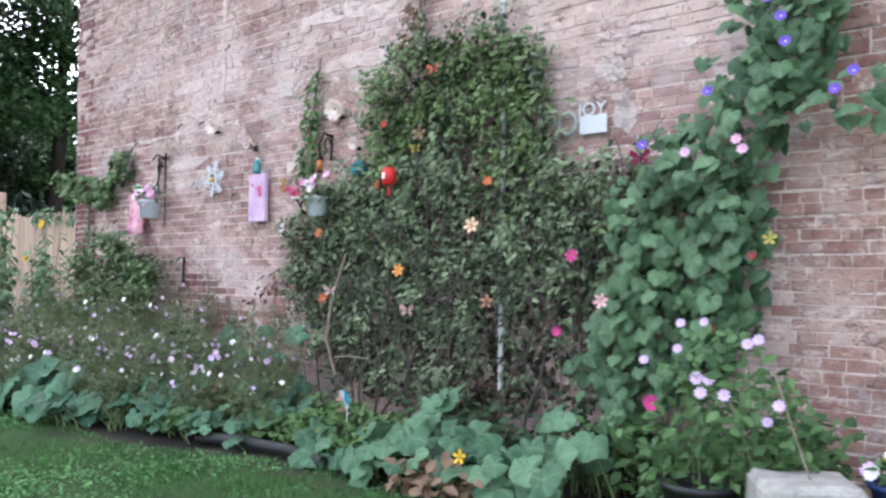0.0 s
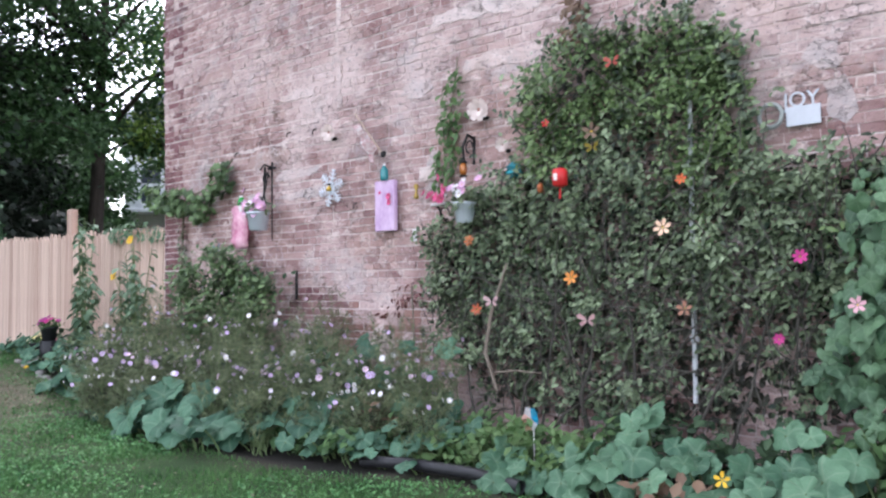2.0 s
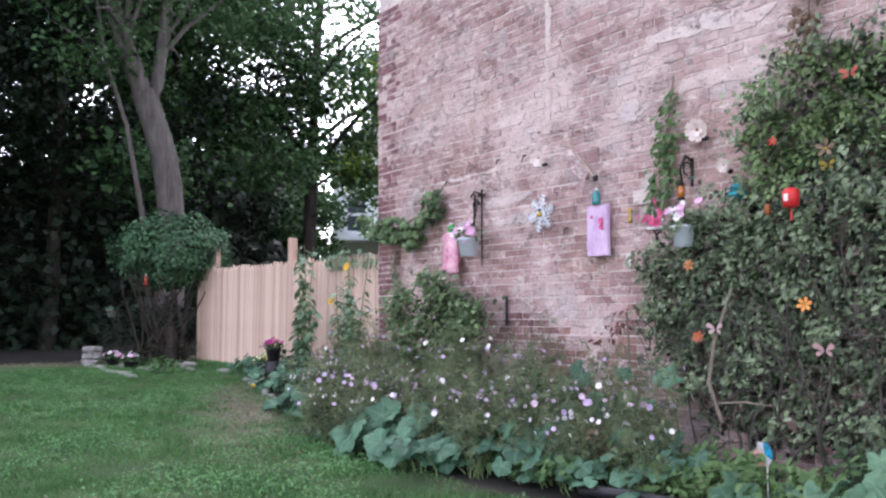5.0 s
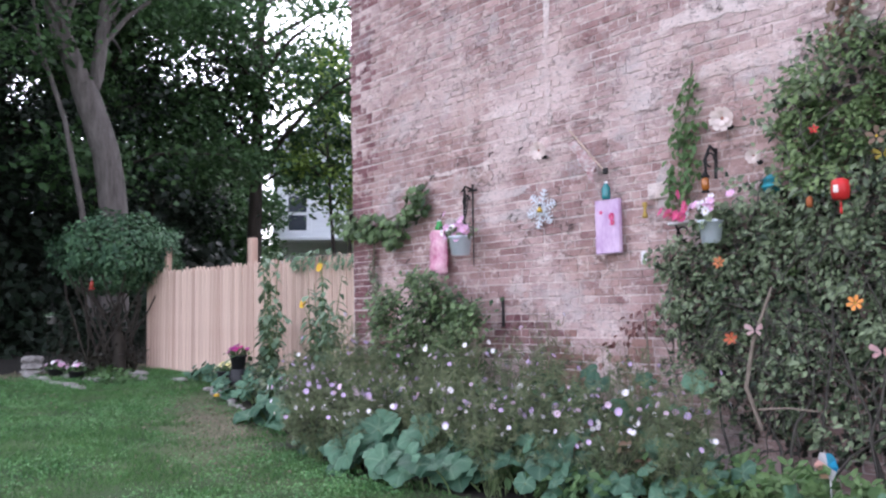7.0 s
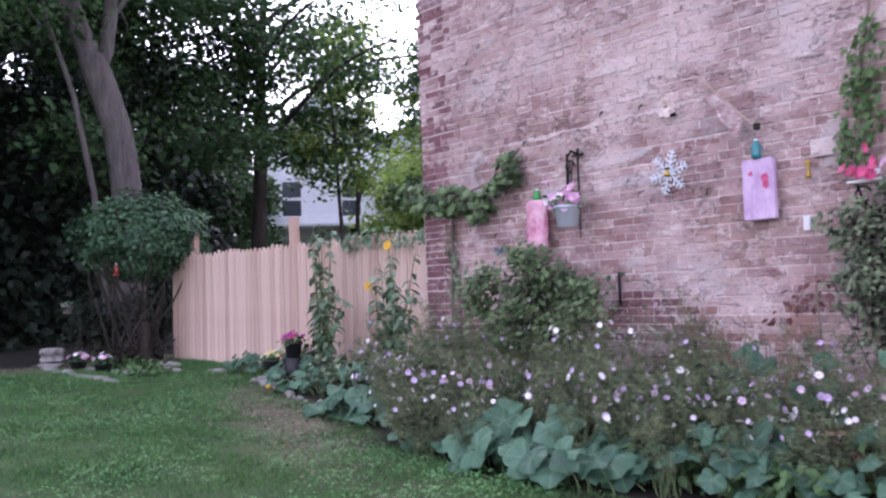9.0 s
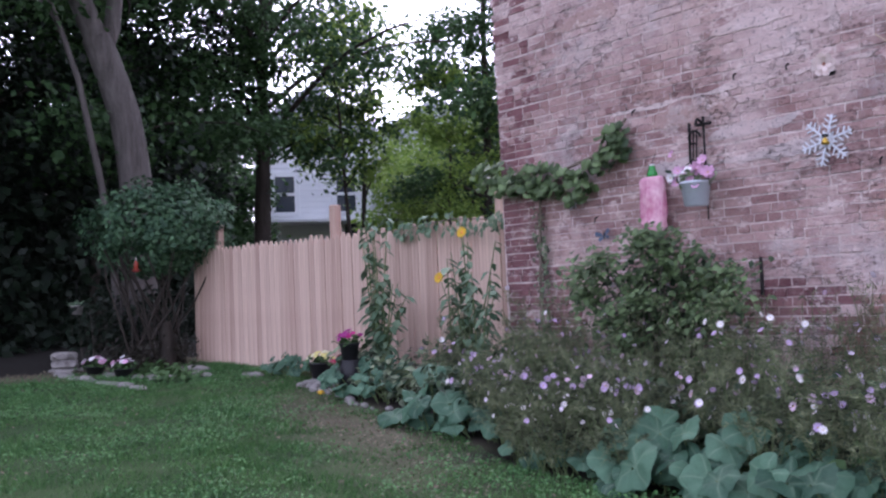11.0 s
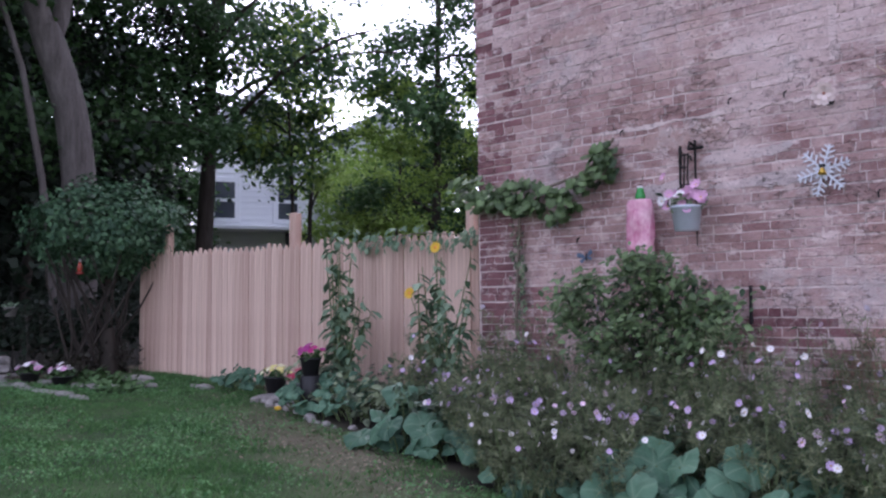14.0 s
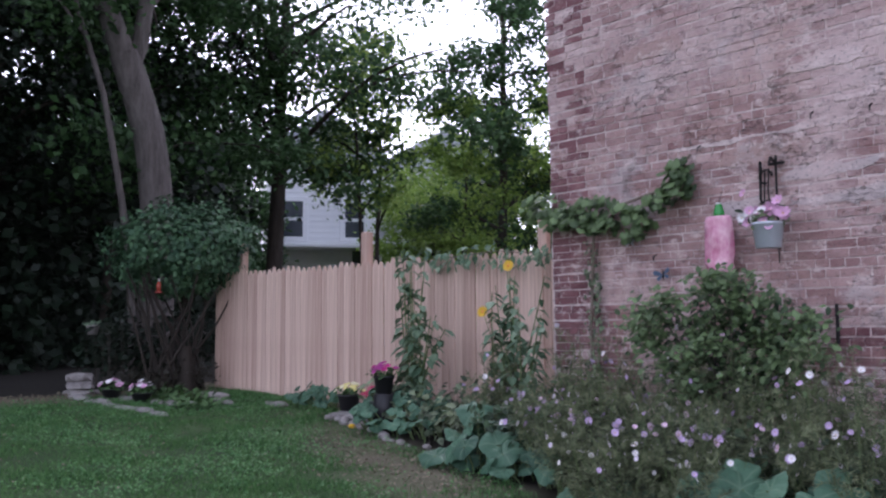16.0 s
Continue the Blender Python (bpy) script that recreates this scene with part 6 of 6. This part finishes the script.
lily(-1.72, 4.1, 1.5, 0.035, tone("dull_yellow", (0.40, 0.33, 0.08)), "yellowed leaf flower by the wall", 5)
for x, y, z, s in ((-2.06, 3.95, 1.09, 1.1), (-1.94, 3.95, 1.10, 1.0), (-2.05, 3.9, 0.97, 1.1), (-2.2, 3.85, 0.91, 1.1), (-1.86, 3.72, 0.86, 1.4), (-1.8, 3.72, 0.86, 1.3), (-1.83, 3.7, 0.80, 1.3), (-1.72, 3.7, 0.80, 1.3), (-1.66, 3.8, 1.02, 1.2), (-1.62, 3.82, 1.04, 1.2), (-1.48, 3.7, 0.78, 1.2), (-1.55, 3.75, 0.70, 1.1)):
    tagged(place("aster_flower", COSMOS[3], None, None, "", facing((x, y - 0.08, z), (0.2, -1, 0.4), x, s * 0.6)), "lilac aster flower on a thin stem", "flower", "lilac asters")
TRUMPET = flower_mesh(5, 0.026, 0.55, 0.3, M_PURPLE, M_WHITE, 0.18)
for x, z in ((-1.68, 2.62), (-1.62, 2.52), (-1.78, 2.68), (-1.60, 2.40), (-1.98, 2.22), (-1.38, 2.15), (-1.3, 2.22), (-2.34, 1.99)):
    place("flower", TRUMPET, None, glory, "purple trumpet flower", facing((x + 2.3, -0.52, z - 0.1), (0.2, -1, 0.3), x, 1.0))
for x, z in ((-1.83, 1.93), (-1.86, 1.98), (-2.13, 1.94)):
    place("flower", BLOOMS["pink"], None, glory, "pale pink flower", facing((x + 2.3, -0.46, z - 0.1), (0.2, -1, 0.3), x, 0.5))

# ---- sign, conduit, drain ----
sign = thing("metal_sign", (-3.05, 4.60, 2.20), "pale grey metal sign reading JOY on the wall", "sign")
M_SIGN = tone("pale_grey_metal", (0.60, 0.61, 0.66), rough=0.5, vary=0.88)
part("plate", box(0.20, 0.012, 0.115, (0.0, 0, 0.06), 0.003), M_SIGN, sign)
txt = bpy.data.curves.new("letters", "FONT")
txt.body, txt.size, txt.extrude, txt.align_x = "JOY", 0.125, 0.004, "CENTER"
tob = new("letters_source", txt)
bpy.context.view_layer.update()
lm = bpy.data.meshes.new_from_object(tob.evaluated_get(bpy.context.evaluated_depsgraph_get()))
bpy.data.objects.remove(tob)
place("letters", lm, M_SIGN, sign, "raised letters JOY", Matrix.Translation((-0.01, 0, 0.115)) @ Matrix.Rotation(math.pi / 2, 4, "X"))
bm = bmesh.new()
ring = [(math.cos(a) * 0.07 - 0.19, -0.01, 0.08 + math.sin(a) * 0.07) for a in [k * math.pi / 8 for k in range(17)]]
V, F = tube_arrays(ring, [0.014] * 17, 8)
bm.free()
place("wreath", mesh_of("wreath", V, F, True), tone("grey_wreath", (0.36, 0.38, 0.36)), sign, "small grey wreath")

cond = thing("conduit_pipe", (-3.74, 4.44, 0.55), "thin white conduit pipe running up the wall", "pipe")
V, F = join_tubes([([(0, 0.11, 0), (0, 0.115, 0.03), (0, 0.115, 2.3), (-0.01, 0.11, 2.42), (-0.01, 0.09, 5.2)], [0.017] * 5)], 12)
place("pipe", mesh_of("pipe", V, F, True), M_GALV, cond)
for z in (0.4, 1.5, 2.6, 3.7):
    part("clip", box(0.06, 0.03, 0.03, (0, 0.115, z), 0.004), M_GALV, cond)

drain = thing("drain_hose", (-4.9, 3.45, 0.1), "black corrugated drain hose lying along the bed", "hose")
pts = [(-0.66, -0.05, 0.035), (-0.56, -0.02, 0.04), (-0.3, 0.04, 0.05), (0.2, 0.09, 0.05), (0.45, 0.07, 0.04), (0.62, 0.05, 0.03)]
fine = []
for a, b in zip(pts, pts[1:]):
    fine += [Vector(a).lerp(Vector(b), k / 14) for k in range(14)]
V, F = tube_arrays(fine, [0.036 + 0.004 * (k % 2) for k in range(len(fine))], 14)
place("hose", mesh_of("hose", V, F), M_BLACKPOT, drain)

# pinwheel
pw = thing("pinwheel", (-4.43, 3.80, 0.23), "red, white and blue foil pinwheel on a stick", "pinwheel")
V, F = join_tubes([([(0, 0.01, -0.05), (0, 0.01, 0.26)], [0.005, 0.005])], 6)
place("stick", mesh_of("stick", V, F), M_WHITE, pw)
for k, m_ in enumerate((tone("cyan_foil", (0.03, 0.48, 0.78), rough=0.3), tone("sky_foil", (0.10, 0.55, 0.80), rough=0.3), M_WHITE, tone("coral_foil", (0.80, 0.45, 0.38), rough=0.3), M_PEACH, M_WHITE)):
    a = k * math.pi / 3
    bm = bmesh.new()
    q = [(0, 0), (0.06, -0.035), (0.085, 0.0), (0.05, 0.05)]
    f = bm.faces.new([bm.verts.new((math.cos(a) * u - math.sin(a) * v, -0.02 - 0.02 * (i == 2), math.sin(a) * u + math.cos(a) * v + 0.26)) for i, (u, v) in enumerate(q)])
    bmesh.ops.solidify(bm, geom=[f], thickness=0.003)
    part("vane", bm, m_, pw)
pw.scale = (0.8, 0.8, 0.95)

# ---- pots and stones ----


def potted(name, x, y, base_z, r, tall, mats, n, label, pot_mat, seed, bloom=0.03):
    r_ = random.Random(seed)
    ob = thing(name, (x, y, base_z), label, "potted plant")
    part("pot", lathe([(r * 0.75, 0), (r, tall * 0.9), (r * 1.1, tall * 0.9), (r * 1.1, tall), (r * 0.95, tall), (r * 0.9, tall * 0.85)], 20), pot_mat, ob, "", True)
    P = [(r_.gauss(0, r * 0.6), r_.gauss(0, r * 0.6), tall + r_.uniform(-0.01, 0.07)) for _ in range(90)]
    V, F = scatter(OVAL_T, OVAL_F, P, [(r_.gauss(0, 0.6), r_.gauss(-0.3, 0.5), 0.8) for _ in P], rng.uniform(0.04, 0.07, 90))
    place("foliage", mesh_of("foliage", V, F), M_SHRUB, ob)["kind"] = "stuff"
    me = [flower_mesh(9, bloom, 0.28, 0.3, m_, m_, 0.2) for m_ in mats]
    for k in range(n):
        a, q = r_.uniform(0, 6.28), r * 1.25 * r_.random() ** 0.5
        p = (math.cos(a) * q, math.sin(a) * q, tall + 0.12 - 0.06 * q / r + r_.uniform(-0.01, 0.03))
        place("flower", me[k % len(me)], None, ob, "", facing(p, (p[0] * 4, p[1] * 4 - 0.4, 0.8), r_.random(), 1.0))
    return ob


stand = thing("plant_stand", (-12.08, 4.0, ground_z(-12.08, 4.0) - 0.02), "low upturned dark pot used as a stand", "stand")
part("body", lathe([(0.13, 0), (0.10, 0.68 - ground_z(-12.08, 4.0) + 0.01), (0.09, 0.70 - ground_z(-12.08, 4.0))], 18), M_BLACKPOT, stand, "", True)
potted("mum_pot", -12.08, 4.0, 0.68, 0.10, 0.17, [M_MAGENTA, tone("plum_petal", (0.40, 0.05, 0.25))], 34, "magenta chrysanthemum in a black pot", M_BLACKPOT, 1)
potted("yellow_flower_pot", -13.05, 4.28, ground_z(-13.05, 4.28) + 0.04, 0.12, 0.18, [tone("cream_yellow", (0.80, 0.72, 0.28)), tone("pale_yellow", (0.82, 0.78, 0.50))], 22, "pale yellow chrysanthemum in a black pot", M_BLACKPOT, 2)
potted("red_flower_pot", -12.65, 4.32, ground_z(-12.65, 4.32) + 0.04, 0.11, 0.16, [tone("crimson_petal", (0.50, 0.05, 0.12))], 22, "crimson chrysanthemum in a grey-green pot", tone("grey_green_glaze", (0.16, 0.20, 0.18)), 3)
potted("striped_pot", -1.02, 3.74, 0.30, 0.14, 0.22, [M_YELLOW, M_WHITE, M_LILACPETAL], 24, "dark blue pot of yellow and white pansies", tone("navy_glaze", (0.02, 0.04, 0.14), rough=0.3), 4, 0.032)
potted("petunia_pot", -16.35, 2.98, ground_z(-16.35, 2.98), 0.12, 0.12, [M_WHITE, M_PINK], 18, "white petunias in a low dark pot by the stones", M_BLACKPOT, 5, 0.04)
potted("petunia_pot", -15.75, 3.12, ground_z(-15.75, 3.12), 0.12, 0.12, [M_WHITE, M_PINK], 14, "white petunias in a low dark pot by the stones", M_BLACKPOT, 6, 0.04)
pp = thing("black_pot", (-1.88, 3.72, 0.09), "large empty black plastic plant pot", "pot")
part("pot", lathe([(0.13, 0), (0.17, 0.27), (0.185, 0.27), (0.185, 0.30), (0.16, 0.30), (0.15, 0.1)], 22), M_BLACKPOT, pp, "", True)


def stone(x, y, z, sx, sy, sz, seed, label="pale rounded stone edging the bed", name="stone", mat_=M_EDGE):
    bm = bmesh.new()
    bmesh.ops.create_icosphere(bm, subdivisions=2, radius=1)
    for v in bm.verts:
        v.co *= 1 + 0.22 * noise.noise(v.co * 1.7 + Vector((seed, 0, 0)))
        v.co = Vector((v.co.x * sx, v.co.y * sy, v.co.z * sz))
    return ornament(name, bm, mat_, (x, y, z + sz * 0.6), label, "stone", False)


sr = random.Random(6)
for k in range(17):
    u = k / 16
    x, y = -17.2 + 3.0 * u + sr.gauss(0, 0.08), 3.0 + 1.1 * u * u + 0.1 * math.sin(u * 9) + sr.gauss(0, 0.07)
    s = sr.uniform(0.05, 0.12)
    stone(x, y, ground_z(x, y) - 0.02, s * 1.3, s * 0.8, s * 0.42, k)
tier = thing("stone_planter", (-16.9, 2.78, ground_z(-16.9, 2.78) - 0.03), "pale stack of three rough stones beside the edging", "planter")
for k in range(3):
    bm = bmesh.new()
    bmesh.ops.create_icosphere(bm, subdivisions=3, radius=1)
    for v in bm.verts:
        v.co *= 1 + 0.25 * noise.noise(v.co * 1.9 + Vector((k * 5, 0, 0)))
        v.co = Vector((v.co.x * (0.24 - 0.03 * k), v.co.y * 0.17, max(min(v.co.z * 0.085, 0.06), -0.06)))
    bmesh.ops.translate(bm, vec=(0.03 * (k % 2), 0, 0.05 + 0.10 * k), verts=bm.verts)
    part("tier", bm, M_EDGE, tier)
lit = random.Random(90)
for k in range(9):
    x, y = -16.6 + 1.9 * k / 8 + lit.gauss(0, 0.03), 2.62 + 0.22 * k / 8 + lit.gauss(0, 0.04)
    stone(x, y, ground_z(x, y) - 0.02, lit.uniform(0.12, 0.2), 0.10, lit.uniform(0.03, 0.05), 100 + k, "flat pale stone edging the small bed")
stone(-15.4, 3.9, ground_z(-15.4, 3.9), 0.3, 0.16, 0.05, 41, "flat pale stone at the foot of the fence")
stone(-12.85, 4.25, ground_z(-12.85, 4.25) - 0.02, 0.48, 0.22, 0.055, 43, "flat grey slab under the flower pots", "slab")
for k in range(16):
    x = -13.0 + 1.7 * k / 15 + sr.gauss(0, 0.05)
    y = 4.0 - 0.13 * (x + 13.0) + sr.gauss(0, 0.07)
    s = sr.uniform(0.025, 0.06)
    stone(x, y, ground_z(x, y) - 0.01, s * 1.2, s, s * 0.8, 60 + k, "small pebble at the edge of the bed", "pebble", M_YELLOW if k == 5 else M_PALEBLUE if k == 8 else M_EDGE)
bm = box(0.40, 0.36, 0.42, (0, 0, 0.21), 0.03)
bmesh.ops.subdivide_edges(bm, edges=bm.edges[:], cuts=2, use_grid_fill=True)
for v in bm.verts:
    v.co += Vector((1, 1, 0.6)) * 0.018 * noise.noise(v.co * 7)
blk = ornament("concrete_block", bm, M_STONE, (-1.36, 3.58, 0.09), "weathered mossy pale concrete block by the wall", "block")
blk.rotation_euler = (0, 0, radians(35))
V, F = join_tubes([([(-1.56, 3.75, 0.92), (-1.42, 3.62, 0.68), (-1.32, 3.55, 0.49)], [0.006, 0.005, 0.004])], 5)
tagged(place("dry_stalk", mesh_of("dry_stalk", V, F), M_TWIG), "thin dry stalk leaning by the block", "stalk")

# feeder in the lilac
fd = thing("bird_feeder", (-15.85, 3.35, 1.80), "red hummingbird feeder hanging in the lilac", "bird feeder")
part("bottle", lathe([(0.02, 0.0), (0.035, 0.02), (0.035, 0.10), (0.015, 0.14)], 14), tone("red_glass", (0.30, 0.05, 0.03), rough=0.2), fd, "", True)
part("base", lathe([(0.02, -0.04), (0.055, -0.025), (0.05, 0.0)], 14), tone("dull_red", (0.26, 0.04, 0.03)), fd, "red base")
part("top", lathe([(0.018, 0.14), (0.02, 0.175), (0.008, 0.185)], 10), M_STONE, fd, "pale cap")
fd.scale = (0.85, 0.85, 0.85)
V, F = join_tubes([([(0, 0, 0.2), (0, 0.02, 0.5)], [0.003, 0.003])], 5)
place("wire", mesh_of("wire", V, F), M_IRON, fd)

# house stands on rising ground hidden by the fence
part("foundation", box(11.8, 8.0, 2.0, (3.8, 0.5, -1.0), 0.02), M_STONE, house)

# ---- single bricks of the wall ----
for i, (x, z, red) in enumerate(singles):
    place("brick", (SHARED_RED if red else SHARED)[i % 3 if red else (i * 7) % 6], None, building, "", Matrix.Translation((x, WALL_Y + 0.008, z)))
